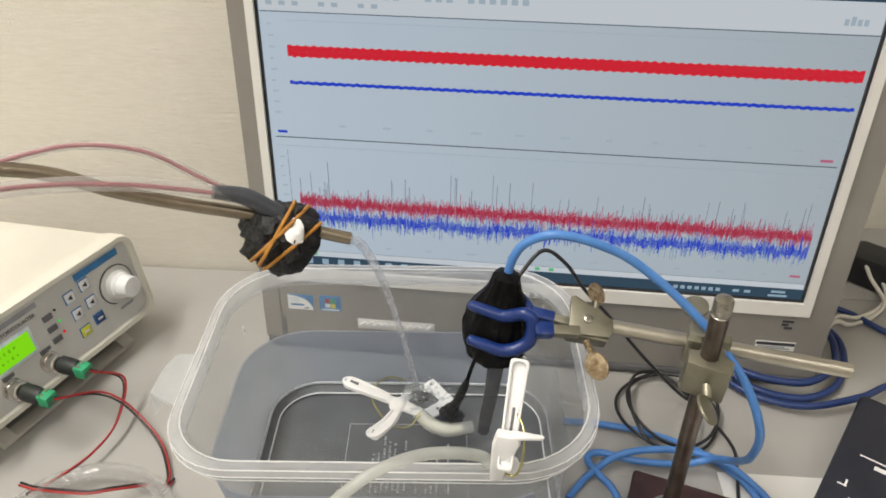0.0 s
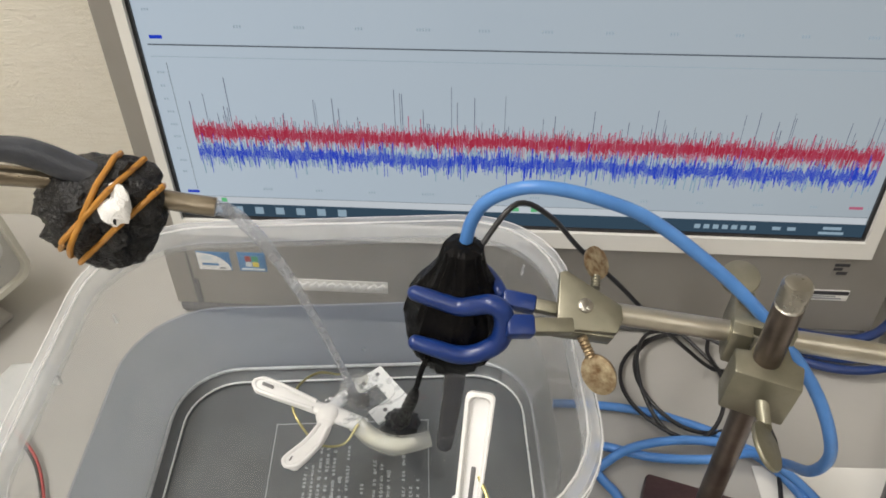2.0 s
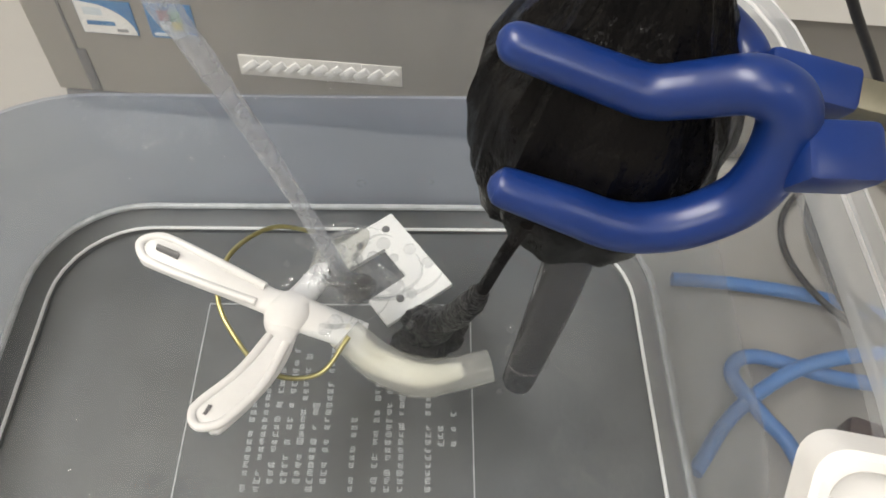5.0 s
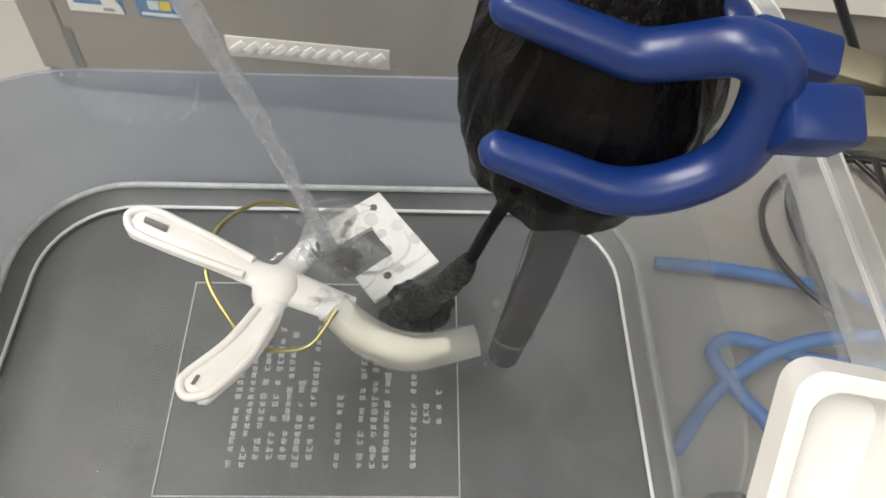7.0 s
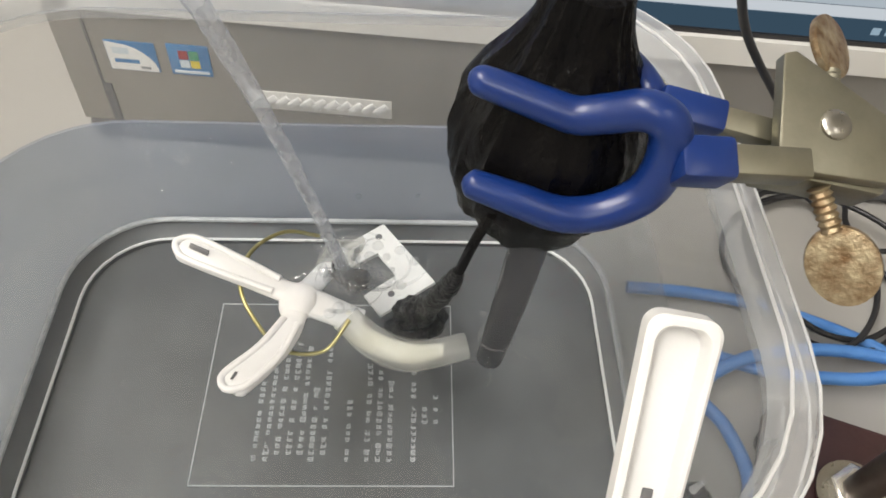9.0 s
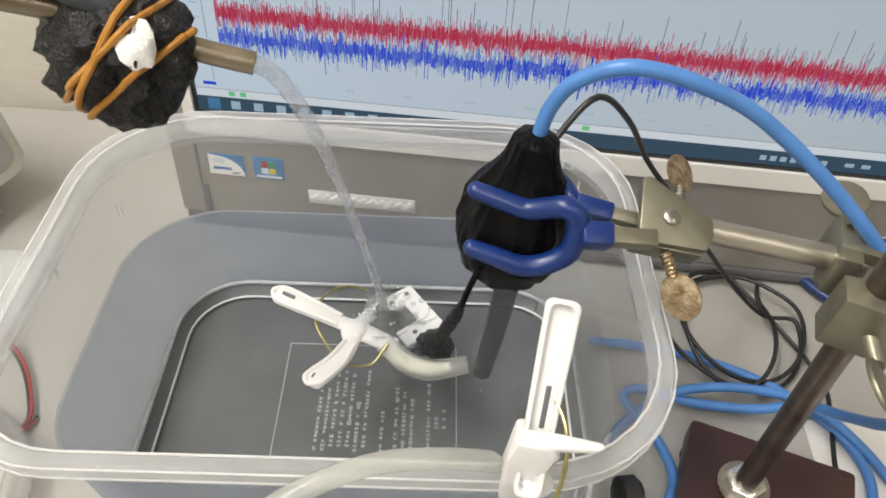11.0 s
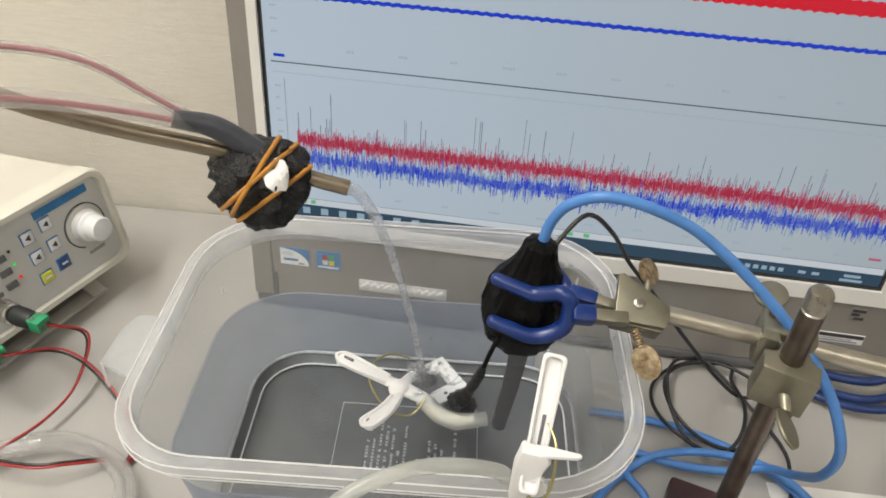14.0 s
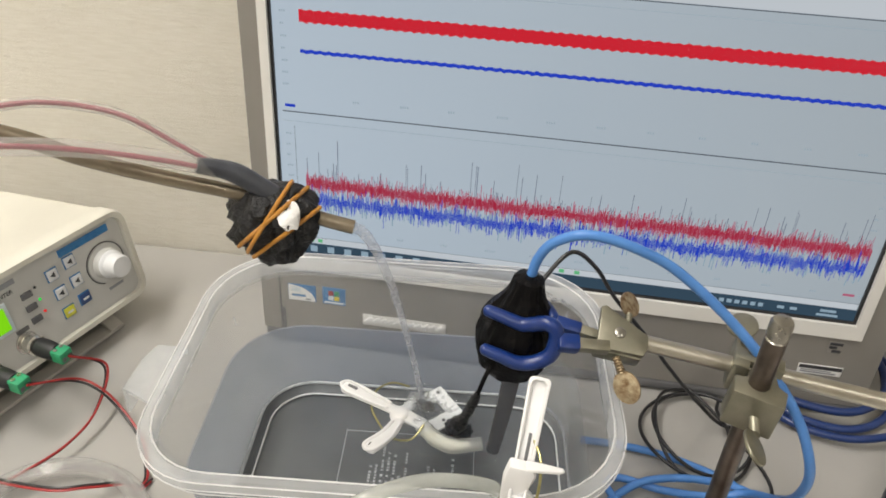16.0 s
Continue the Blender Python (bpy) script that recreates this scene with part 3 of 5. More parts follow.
sticker("eco_mark", 0.4160, 0.4260, -0.0285, -0.0185, SILVER, "dark printed emblem on the silver frame", [(-0.0045, 0.0045, 0.002, 0.0042, INK), (-0.0045, 0.001, -0.0012, 0.001, INK), (-0.002, 0.0045, -0.0045, -0.0022, INK)])
sticker("maker_badge", 0.2080, 0.2290, -0.0131, -0.0084, BEZEL, "faint grey maker's badge as plain bars", [(-0.009, -0.005, -0.0018, 0.0018, GREY_INK), (-0.002, 0.002, -0.0018, 0.0018, GREY_INK), (0.005, 0.009, -0.0018, 0.0018, GREY_INK)]).location = (MON @ Vector((0.2185, -0.0108, 0.0038)))
vent = thing("speaker_vent", MON @ Matrix.Translation((0.096, -0.0555, 0.001)), "pale slotted vent in the lower frame", "vent")
part("backing", box(0.068, 0.010, 0.001, bevel=0.0002), BEZEL, vent)
for k in range(11):
    part("slat", box(0.0072, 0.0032, 0.0014, (-0.029 + 0.0058 * k, 0, 0.0006), 0.0004, turn=Matrix.Rotation(radians(38), 4, "Z")), PLATE_WHITE, vent)


# ---- tub of water ----
TUBM = pose(-0.0278, 0.4030, 0.0, 0, 0, 3.5)
tub = thing("plastic_tub", TUBM, "clear plastic storage tub half full of water", "tub")
prof_out = ((0.000, 0.100, 0.0760), (0.010, 0.1015, 0.0768), (0.055, 0.1075, 0.0772), (0.081, 0.1115, 0.0775), (0.120, 0.1180, 0.0910))
TH = 0.0013
dry = [(z, a, b) for z, a, b in prof_out if z >= 0.081]
wet = [(z, a, b) for z, a, b in prof_out if z <= 0.081]


def tub_loop(hx, hy, r, z, n=10):
    """A level of the tub, which flares more at the end with the grip lug."""
    pts = round_rect(hx, hy, r, z, n)
    pts[2 * n + 2:3 * n + 3] = round_rect(hx, hy, r * 0.75, z, n)[2 * n + 2:3 * n + 3]
    for p in pts:
        p.x += 0.0085 * max(1 - z / 0.1, 0) * min(max((p.x - 0.02) / 0.045, 0), 1)
        p.x -= 0.0055 * min(z / 0.08, 1) * min(max((-p.x - 0.02) / 0.045, 0), 1)
    return pts


def shell(levels, r0, th):
    """A wall of even thickness between two levels."""
    outer = [tub_loop(a, b, r0 + 0.1 * z, z) for z, a, b in levels]
    inner = [tub_loop(a - th, b - th, r0 + 0.1 * z - th, z) for z, a, b in reversed(levels)]
    return loft([*outer, *inner, outer[0]])


part("upper_wall", shell(dry, 0.040, TH), TUB, tub, "clear tub wall above the water")
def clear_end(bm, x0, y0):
    """Paints in light passing through: the end under the peg gets the clear material."""
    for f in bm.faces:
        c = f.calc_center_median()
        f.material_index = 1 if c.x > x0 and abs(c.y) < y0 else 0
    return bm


# bluish reflection in the submerged wall is put into its body colour
part("lower_wall", clear_end(shell(wet, 0.040, TH), 0.085, 0.074), TUB_REFLECTING, tub, "tub wall under water with a bluish reflection painted in", mats=(TUB_LUG,))
rim = loft([tub_loop(a, b, r, z) for a, b, r, z in ((0.1180, 0.0910, 0.052, 0.1200), (0.1184, 0.0914, 0.052, 0.1222), (0.1228, 0.0958, 0.0545, 0.1226), (0.1240, 0.0970, 0.055, 0.1230), (0.1240, 0.0970, 0.055, 0.1285), (0.1228, 0.0958, 0.0545, 0.1300), (0.1196, 0.0926, 0.0528, 0.1302), (0.1182, 0.0912, 0.052, 0.1290), (0.1167, 0.0897, 0.0507, 0.1200), (0.1180, 0.0910, 0.052, 0.1200))])
part("rim", rim, TUB_RIM, tub, "milky thick rim")
lower_lip = loft([tub_loop(a, b, r, z) for a, b, r, z in ((0.1170, 0.0893, 0.050, 0.1160), (0.1208, 0.0938, 0.052, 0.1160), (0.1208, 0.0938, 0.052, 0.1174), (0.1172, 0.0898, 0.050, 0.1174), (0.1170, 0.0893, 0.050, 0.1160))])
part("lower_lip", lower_lip, TUB_LUG, tub)
# thin pale beads stand in for highlight lines along the rim
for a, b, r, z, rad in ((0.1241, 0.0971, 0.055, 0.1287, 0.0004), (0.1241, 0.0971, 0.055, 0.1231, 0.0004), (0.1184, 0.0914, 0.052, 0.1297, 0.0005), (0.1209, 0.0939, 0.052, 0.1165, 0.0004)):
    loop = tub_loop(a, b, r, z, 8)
    part("rim_highlight", sweep([*loop, loop[0]], rad, 6, 1, caps=False), RIM_HIGHLIGHT, tub)
lug = bmesh.new()
prism(((-0.1285, 0.008), (-0.1460, 0.006), (-0.1500, -0.004), (-0.1520, -0.030), (-0.1285, -0.042)), 0.1160, 0.1180, bm=lug)
prism(((-0.1500, -0.004), (-0.1516, -0.004), (-0.1536, -0.030), (-0.1520, -0.030)), 0.100, 0.1180, bm=lug)
prism(((-0.1460, 0.006), (-0.1472, 0.0072), (-0.1516, -0.004), (-0.1500, -0.004)), 0.103, 0.1180, bm=lug)
prism(((-0.1285, 0.006), (-0.1285, 0.008), (-0.1472, 0.0072), (-0.1460, 0.006)), 0.103, 0.1180, bm=lug)
part("grip_lug", lug, TUB_RIM, tub, "milky grip lug on the rim", smooth=False)
def base_loop(hx, hy, r, z, n=8):
    return [p + Vector((0.0050, -0.0015, 0)) for p in round_rect(hx, hy, r, z, n)]


floor_bm = loft([base_loop(0.1000, 0.0680, 0.030, 0.020), base_loop(0.1000, 0.0680, 0.030, 0.0225)], close_start=True, close_end=True)
part("base", floor_bm, TUB_FLOOR, tub, "dark grey tub base with moulded writing")
step = loft([base_loop(a, b, r, z) for a, b, r, z in ((0.1001, 0.0681, 0.030, 0.020), (0.1001, 0.0681, 0.030, 0.0242), (0.1022, 0.0702, 0.032, 0.0252), (0.1060, 0.0738, 0.035, 0.0305), (0.1060, 0.0738, 0.035, 0.020), (0.1001, 0.0681, 0.030, 0.020))])
# dark band painted for refraction, dropped at the end where light passes
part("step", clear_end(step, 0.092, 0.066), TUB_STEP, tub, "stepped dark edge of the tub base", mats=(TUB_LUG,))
# pale beads paint in the highlights on the base and step edges
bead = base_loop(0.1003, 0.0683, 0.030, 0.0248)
part("highlight_bead", sweep([*bead, bead[0]], 0.0006, 6, 1, caps=False), PLATE_WHITE, tub, "moulded line round the base with its highlight painted on")
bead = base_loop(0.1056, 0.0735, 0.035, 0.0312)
part("highlight_bead", sweep([*bead, bead[0]], 0.0011, 8, 1, caps=False), EMBOSS_AND_HIGHLIGHT, tub, "moulded edge of the step with its highlight painted on")
mould = bmesh.new()
for x0, x1, y0, y1 in ((-0.0405, 0.0490, -0.0365, -0.0361), (-0.0405, -0.0401, -0.0365, 0.036), (0.0486, 0.0490, -0.0365, 0.036), (-0.0405, 0.0490, 0.036, 0.0364)):
    box(x1 - x0, y1 - y0, 0.0003, ((x0 + x1) / 2, (y0 + y1) / 2, 0.02266), bm=mould)
part("frame_line", mould, EMBOSS_AND_HIGHLIGHT, tub, "fine moulded frame line", smooth=False)
mould = bmesh.new()
rows_of_text = [(0.0, 12), (0.0040, 14), (0.0080, 17), (0.0120, 14), (0.0160, 15), (0.0200, 10), (0.0240, 16), (0.0325, 8), (0.0395, 12), (0.0435, 13), (0.0475, 12), (0.0560, 16), (0.0600, 3), (0.0640, 3)]
for dx, count in rows_of_text:
    x, y = -0.0200 + dx * 0.98, -0.0300
    if count == 3:
        y = -0.0160
    for k in range(count):
        y += 0.0024 if rnd.random() < 0.8 else 0.0048
        w, h = rnd.uniform(0.0015, 0.0023), rnd.uniform(0.0014, 0.0018)
        for j in range(rnd.choice((2, 3, 3, 4))):
            box(w * rnd.uniform(0.6, 1), 0.00026, 0.0003, (x + rnd.uniform(-0.0002, 0.0002), y + j * h / 3, 0.02266), bm=mould)
        for j in range(rnd.choice((1, 2, 2))):
            box(0.00026, h * rnd.uniform(0.6, 1), 0.0003, (x + (j - 0.5) * w * rnd.uniform(0.4, 0.9), y + h / 2, 0.02269), bm=mould)
part("moulded_text", mould, EMBOSS_AND_HIGHLIGHT, tub, "unreadable columns of moulded writing", smooth=False)
for rx, ry, zt in ((-0.1118, 0.043, 0.113), (0.1035, 0.0655, 0.118), (0.101, -0.066, 0.108)):
    part("stacking_rib", sweep([(rx, ry, zt), (rx * 0.995, ry * 0.995, zt - 0.006)], [0.0006, 0.0011], 8, 4), TUB_RIM, tub)

# water: closed body, its top rippled where the jet lands
LAND = Vector((0.012, 0.012))


def ripple(x, y):
    d = math.hypot(x - LAND.x, y - LAND.y)
    h = 0.0011 * math.sin(d * 780) * math.exp(-d * 42) + 0.0017 * math.exp(-(d / 0.008) ** 2)
    q = Vector((x, y, 0))
    h += 0.0018 * math.exp(-(d / 0.024) ** 2) * noise.noise(q * 210)
    return h + 0.0003 * noise.noise(q * 75) + 0.0001 * noise.noise(q * 190)


bm = bmesh.new()
ax, ay, rr = 0.1098, 0.0758, 0.0465
loops = []
for k in range(1, 41):
    f = k / 40
    loops.append([Vector((p.x, p.y, 0.081 + ripple(p.x, p.y) * (1 if k < 39 else 0.3))) for p in tub_loop(ax * f, ay * f, rr * f, 0.081 * f, 24)])
centre = bm.verts.new((0, 0, 0.081 + ripple(0, 0)))
loft(loops, bm=bm)
bm.verts.ensure_lookup_table()
n_ring = len(loops[0])
first = [bm.verts[1 + k] for k in range(n_ring)]
for k in range(n_ring):
    bm.faces.new((centre, first[k], first[(k + 1) % n_ring]))
last = [bm.verts[1 + 39 * n_ring + k] for k in range(n_ring)]
under = [bm.verts.new(((v.co.x + (0.004 if v.co.x < -0.06 else 0)) * 0.91, v.co.y * 0.82, 0.034)) for v in last]
side_faces = []
for k in range(n_ring):
    f = bm.faces.new((last[k], last[(k + 1) % n_ring], under[(k + 1) % n_ring], under[k]))
    side_faces.append(f)
side_faces.append(bm.faces.new(under))
for f in side_faces:
    f.material_index = 1
water = part("water", bm, WATER, None, mats=(WATER_BODY,))
water.matrix_world = TUBM
tagged(water, "clear still water with ripples round the jet in the tub", "water", "", "structure")


# ---- pegs ----
def peg_leaf(name, parent, m, length, jaw, width, depth):
    """One moulded half of a spring peg along x: a dished handle with raised edges, a slot and a jaw."""
    t = 0.0016

    def outline(inset, z):
        pts = []
        for p in round_rect((length + jaw) / 2 - inset, width / 2 - inset, width * 0.24, z, 5):
            f = 0.78 + 0.22 * min(max((p.x + (length + jaw) / 2) / (length * 0.75), 0), 1)
            pts.append(Vector((p.x + (length - jaw) / 2, p.y * f, z)))
        return pts

    bm = loft([outline(0.0008, -t), outline(0, -t * 0.5), outline(0, depth * 0.85), outline(0.0005, depth), outline(t * 0.8, depth), outline(t, depth * 0.85), outline(t * 1.25, 0.0004)], close_start=True, close_end=True)
    bm.transform(m)
    leaf = part(name, bm, PEG_WHITE, parent, world=True)
    slot = box(length * 0.26, width * 0.15, 0.0006, (length * 0.34, -width * 0.05, 0.0005), 0.0002)
    slot.transform(m)
    part("slot", slot, SHADOW_GREY, leaf, "dark slot", world=True)
    return leaf


rim_peg = thing("clothes_peg", pose(0.036, 0.300, 0.115), "white plastic spring peg gripping the tub rim", "peg", "clothes pegs", shift=(0.0062, -0.001, 0.005))
hm = frame_of((0.0358, 0.3030, 0.1515), (0.0050, 0.0308, 0.0328), (-0.05, -0.72, 0.69))
peg_leaf("long_handle", rim_peg, hm, 0.0470, 0.010, 0.0100, 0.0032)
flat_grip = prism(((0.0318, 0.2998), (0.0398, 0.2996), (0.0520, 0.3002), (0.0543, 0.3015), (0.0532, 0.3030), (0.0398, 0.3046), (0.0318, 0.3048)), 0.1628, 0.1646, bevel=0.0007)
part("short_handle", flat_grip, PEG_WHITE, rim_peg, "short flat handle", world=True)
side_on = Matrix.Rotation(radians(90), 4, "X")
jaw_bm = prism(((0.0278, 0.1320), (0.0325, 0.1308), (0.0350, 0.1330), (0.0362, 0.1450), (0.0425, 0.1600), (0.0405, 0.1640), (0.0302, 0.1660), (0.0280, 0.1560)), -0.3050, -0.2990, m=side_on, bevel=0.0012)
part("jaw", jaw_bm, PEG_WHITE, rim_peg, world=True)
coil_bm = lathe([(0.0020, -0.0015), (0.0052, -0.0012), (0.0056, 0.0), (0.0052, 0.0012), (0.0020, 0.0015)], (0.0385, 0.3000, 0.1440), Matrix.Rotation(radians(90), 4, "X") @ Matrix.Diagonal((0.75, 1.15, 1.0, 1)), 28)
part("spring_seat", coil_bm, KEY_WHITE, rim_peg, "pale seat of the spring", world=True)
bm = bmesh.new()
box(0.0115, 0.006, 0.026, (0.0355, 0.3140, 0.1390), 0.0018, bm=bm, turn=Matrix.Rotation(0.1, 4, "Y"))
part("jaw", bm, PEG_WHITE, rim_peg, world=True)
part("spring_wire", sweep([(0.0405, 0.315, 0.166), (0.0435, 0.307, 0.164), (0.0440, 0.299, 0.157), (0.0425, 0.2945, 0.148), (0.0395, 0.294, 0.143), (0.0350, 0.2950, 0.143)], 0.0007, 8), BRASS_WIRE, rim_peg, "brass spring wire", world=True)

float_peg = thing("clothes_peg", pose(-0.0313, 0.4012, 0.074), "white plastic spring peg lying open in the water", "peg", "clothes pegs", shift=(0.003, 0.001, 0.002))


def float_leaf(tip, mid, jaw, bow, jaw_r):
    """One half of the open peg: a flat bowed arm with raised edges that narrows to the hub and on into the jaw."""
    bm = bmesh.new()
    a, b, c = Vector(tip), Vector(mid), Vector(jaw)
    side = (b - a).cross(Vector((0, 0, 1))).normalized()

    def along(f):
        return a.lerp(b, f) + side * bow * 4 * f * (1 - f) * (0.4 + 0.9 * f)

    sweep([along(0), along(0.06), along(0.3), along(0.6), along(0.85), b, b.lerp(c, 0.3), c], [0.0034, 0.0049, 0.0047, 0.0040, 0.0037, 0.0050, jaw_r * 1.12, jaw_r], 18, 8, bm=bm, flat=0.5, level=True)
    edge = []
    for f, w in ((0.80, 0.0024), (0.45, 0.0035), (0.12, 0.0040), (0.02, 0.0028)):
        edge.append(along(f) + side * w + Vector((0, 0, 0.0017)))
    edge.append(a + Vector((0, 0, 0.0017)) - (b - a) * 0.03)
    for f, w in ((0.02, 0.0028), (0.12, 0.0040), (0.45, 0.0035), (0.80, 0.0024)):
        edge.append(along(f) - side * w + Vector((0, 0, 0.0017)))
    sweep(edge, 0.0011, 10, 8, bm=bm)
    return part("leaf", bm, PEG_WHITE, float_peg, world=True)


float_leaf((-0.0690, 0.4150, 0.0850), (-0.0300, 0.4015, 0.0805), (-0.0120, 0.3985, 0.0740), 0.0, 0.0042)
part("hub", lathe([(0.002, -0.0045), (0.0048, -0.0036), (0.0062, -0.001), (0.0058, 0.0014), (0.0040, 0.0030), (0.0014, 0.0036)], (-0.0310, 0.4010, 0.0800), None, 24, rough=0.08, freq=160), PEG_WHITE, float_peg, world=True)
float_leaf((-0.0452, 0.3705, 0.0805), (-0.0318, 0.4000, 0.0800), (-0.0245, 0.4230, 0.0700), 0.0045, 0.0036)
part("slot", sweep([(-0.0655, 0.4138, 0.0872), (-0.0595, 0.4117, 0.0868)], 0.0010, 8, 4, flat=0.4), SHADOW_GREY, float_peg, world=True)
part("slot", sweep([(-0.0445, 0.3722, 0.0828), (-0.0436, 0.3745, 0.0828)], 0.0008, 8, 4, flat=0.4), SHADOW_GREY, float_peg, world=True)
part("spring_wire", sweep([(-0.0290, 0.4290, 0.0765), (-0.0400, 0.4270, 0.0800), (-0.0480, 0.4160, 0.0830), (-0.0490, 0.4040, 0.0815), (-0.0430, 0.3940, 0.0790), (-0.0340, 0.3870, 0.0745), (-0.0220, 0.3880, 0.0735), (-0.0150, 0.3960, 0.0790)], 0.00065, 8), BRASS_WIRE, float_peg, "brass spring wire", world=True)
part("jaw_tube", sweep([(-0.0165, 0.3990, 0.0745), (-0.0080, 0.3938, 0.0705), (0.0020, 0.3908, 0.0692), (0.0110, 0.3922, 0.0690), (0.0205, 0.3952, 0.0692)], [0.0047, 0.0052, 0.0053, 0.0046, 0.0044], 18), JAW_SILICONE, float_peg, "creamy silicone tube pushed over the jaw", world=True)
part("jaw", sweep([(-0.0180, 0.3990, 0.0750), (-0.0085, 0.3940, 0.0705), (0.0040, 0.3912, 0.0692), (0.0135, 0.3935, 0.0690)], [0.0040, 0.0036, 0.0034, 0.0022], 14, flat=0.7), JAW_CORE, float_peg, "creamy jaw showing through the tube", world=True)
part("jaw_tube", sweep([(-0.0255, 0.4200, 0.0700), (-0.0250, 0.4310, 0.0640), (-0.0200, 0.4400, 0.0560), (-0.0110, 0.4460, 0.0510)], [0.0046, 0.0050, 0.0050, 0.0046], 18), JAW_SILICONE, float_peg, "creamy silicone tube pushed over the jaw", world=True)

# ---- white plate with a notch ----
pa, pb, pc, pd = Vector((-0.0109, 0.4460, 0.0640)), Vector((0.0090, 0.4205, 0.0660)), Vector((-0.0080, 0.4080, 0.0600)), Vector((-0.0285, 0.4330, 0.0590))
pm = frame_of((pa + pb + pc + pd) / 4, (pb - pa) + (pc - pd), (0, -0.1, 1))
plate = thing("sensor_plate", pm, "white notched plastic plate with screw holes, under water", "plate", shift=(0.0035, 0.004, -0.002))
L, Wd = 0.0325, 0.0225
outline = [(-L / 2, -Wd / 2), (-L / 2, Wd / 2), (L / 2, Wd / 2), (L / 2, -Wd / 2), (0.006, -Wd / 2), (0.006, 0.0025), (-0.0065, 0.0025), (-0.0065, -Wd / 2)]
part("plate", prism(outline[::-1], 0.0000, 0.0015, bevel=0.0003), PLATE_WHITE, plate, smooth=False)
part("inlay", box(0.0124, 0.0125, 0.0012, (-0.00025, -0.0042, -0.0008)), TUB_STEP, plate, "grey sheet behind the notch", smooth=False)
for hx, hy in ((-0.0115, -0.003), (0.0112, -0.0035), (-0.012, 0.0065)):
    part("screw_hole", disc(0.0012, 0.0006, (hx, hy, 0.0014), seg=16), SHADOW_GREY, plate, "dark screw hole")

# ---- sensor in black wrapping ----
sensor = thing("wrapped_sensor", pose(0.032, 0.398, 0.122), "sensor wrapped in wrinkled black tape on a blue cable", "sensor", shift=(0.004, 0.002, 0.0015))
prof = ((0.004, -0.0275), (0.0110, -0.0250), (0.0175, -0.0185), (0.0212, -0.0080), (0.0218, 0.0020), (0.0205, 0.0110), (0.0172, 0.0190), (0.0128, 0.0262), (0.0100, 0.0325), (0.0086, 0.0372), (0.0080, 0.0412), (0.0045, 0.0424))
fine = []
for (r0, h0), (r1, h1) in zip(prof, prof[1:]):
    fine += [(r0 + (r1 - r0) * k / 4, h0 + (h1 - h0) * k / 4) for k in range(4)]
fine.append(prof[-1])
part("wrapping", folded(fine, (0.0325, 0.4015, 0.1515), Matrix.Rotation(0.09, 4, "Y"), 110, 0.10), TAPE, sensor, world=True)
part("probe_tube", sweep([(0.0330, 0.3955, 0.1270), (0.0305, 0.3935, 0.1000), (0.0268, 0.3910, 0.0690)], [0.0052, 0.0048, 0.0040], 16), PROBE_GREY, sensor, "smoky tube dipping into the water", world=True)
part("water_ring", sweep([(0.0279 + 0.0052 * math.cos(a), 0.3917 + 0.0052 * math.sin(a), 0.0812) for a in np.linspace(0, 6.2832, 17)], 0.0004, 6, 1, caps=False), FOAM, sensor, world=True)
part("lead_cord", sweep([(0.0210, 0.3840, 0.1450), (0.0178, 0.3840, 0.1345), (0.0152, 0.3852, 0.1220), (0.0135, 0.3870, 0.1140)], 0.0013, 12, 10), TAPE, sensor, "thin black cord under the wrapping", world=True)
part("taped_lead", sweep([(0.0150, 0.3853, 0.1215), (0.0140, 0.3863, 0.1165), (0.0122, 0.3885, 0.1085), (0.0100, 0.3920, 0.0985), (0.0080, 0.3950, 0.0905), (0.0062, 0.3985, 0.0830), (0.0045, 0.4010, 0.0770), (0.0010, 0.4050, 0.0690)], [0.0014, 0.0023, 0.0028, 0.0030, 0.0027, 0.0038, 0.0050, 0.0056], 28, 16, wobble=0.22), PUTTY, sensor, "lead bound in black tape ending at the plate", world=True)
part("sealing_lump", lathe([(0.002, -0.006), (0.0062, -0.0045), (0.0095, -0.0015), (0.0098, 0.001), (0.0070, 0.0040), (0.002, 0.0052)], (0.0030, 0.4040, 0.0640), Matrix.Rotation(radians(38), 4, "Z") @ Matrix.Diagonal((1.15, 0.75, 0.9, 1)), 48, rough=0.24, freq=230), PUTTY, sensor, "black sealing putty at the plate", world=True)
blue_line = [(0.0362, 0.4035, 0.1890), (0.0395, 0.4045, 0.2040), (0.0470, 0.4030, 0.2160), (0.0633, 0.4000, 0.2237), (0.0880, 0.4000, 0.2180), (0.1130, 0.4000, 0.2046), (0.1491, 0.3900, 0.1768), (0.1770, 0.3720, 0.1476), (0.1917, 0.3620, 0.1164), (0.1990, 0.3740, 0.0800), (0.2060, 0.4020, 0.0420), (0.1990, 0.4240, 0.0180), (0.1775, 0.4255, 0.0085), (0.1460, 0.4280, 0.0060), (0.1180, 0.4360, 0.0040), (0.1080, 0.4290, 0.0040), (0.1160, 0.4140, 0.0040), (0.1240, 0.4020, 0.0040), (0.1280, 0.3800, 0.0040), (0.1150, 0.3500, 0.0040), (0.1180, 0.3050, 0.0040), (0.17, 0.24, 0.0040), (0.24, 0.17, 0.0040)]
part("blue_cable", sweep(blue_line, 0.0027, 14, 12), BLUE_CABLE, sensor, "sky blue cable arching to the table", world=True)

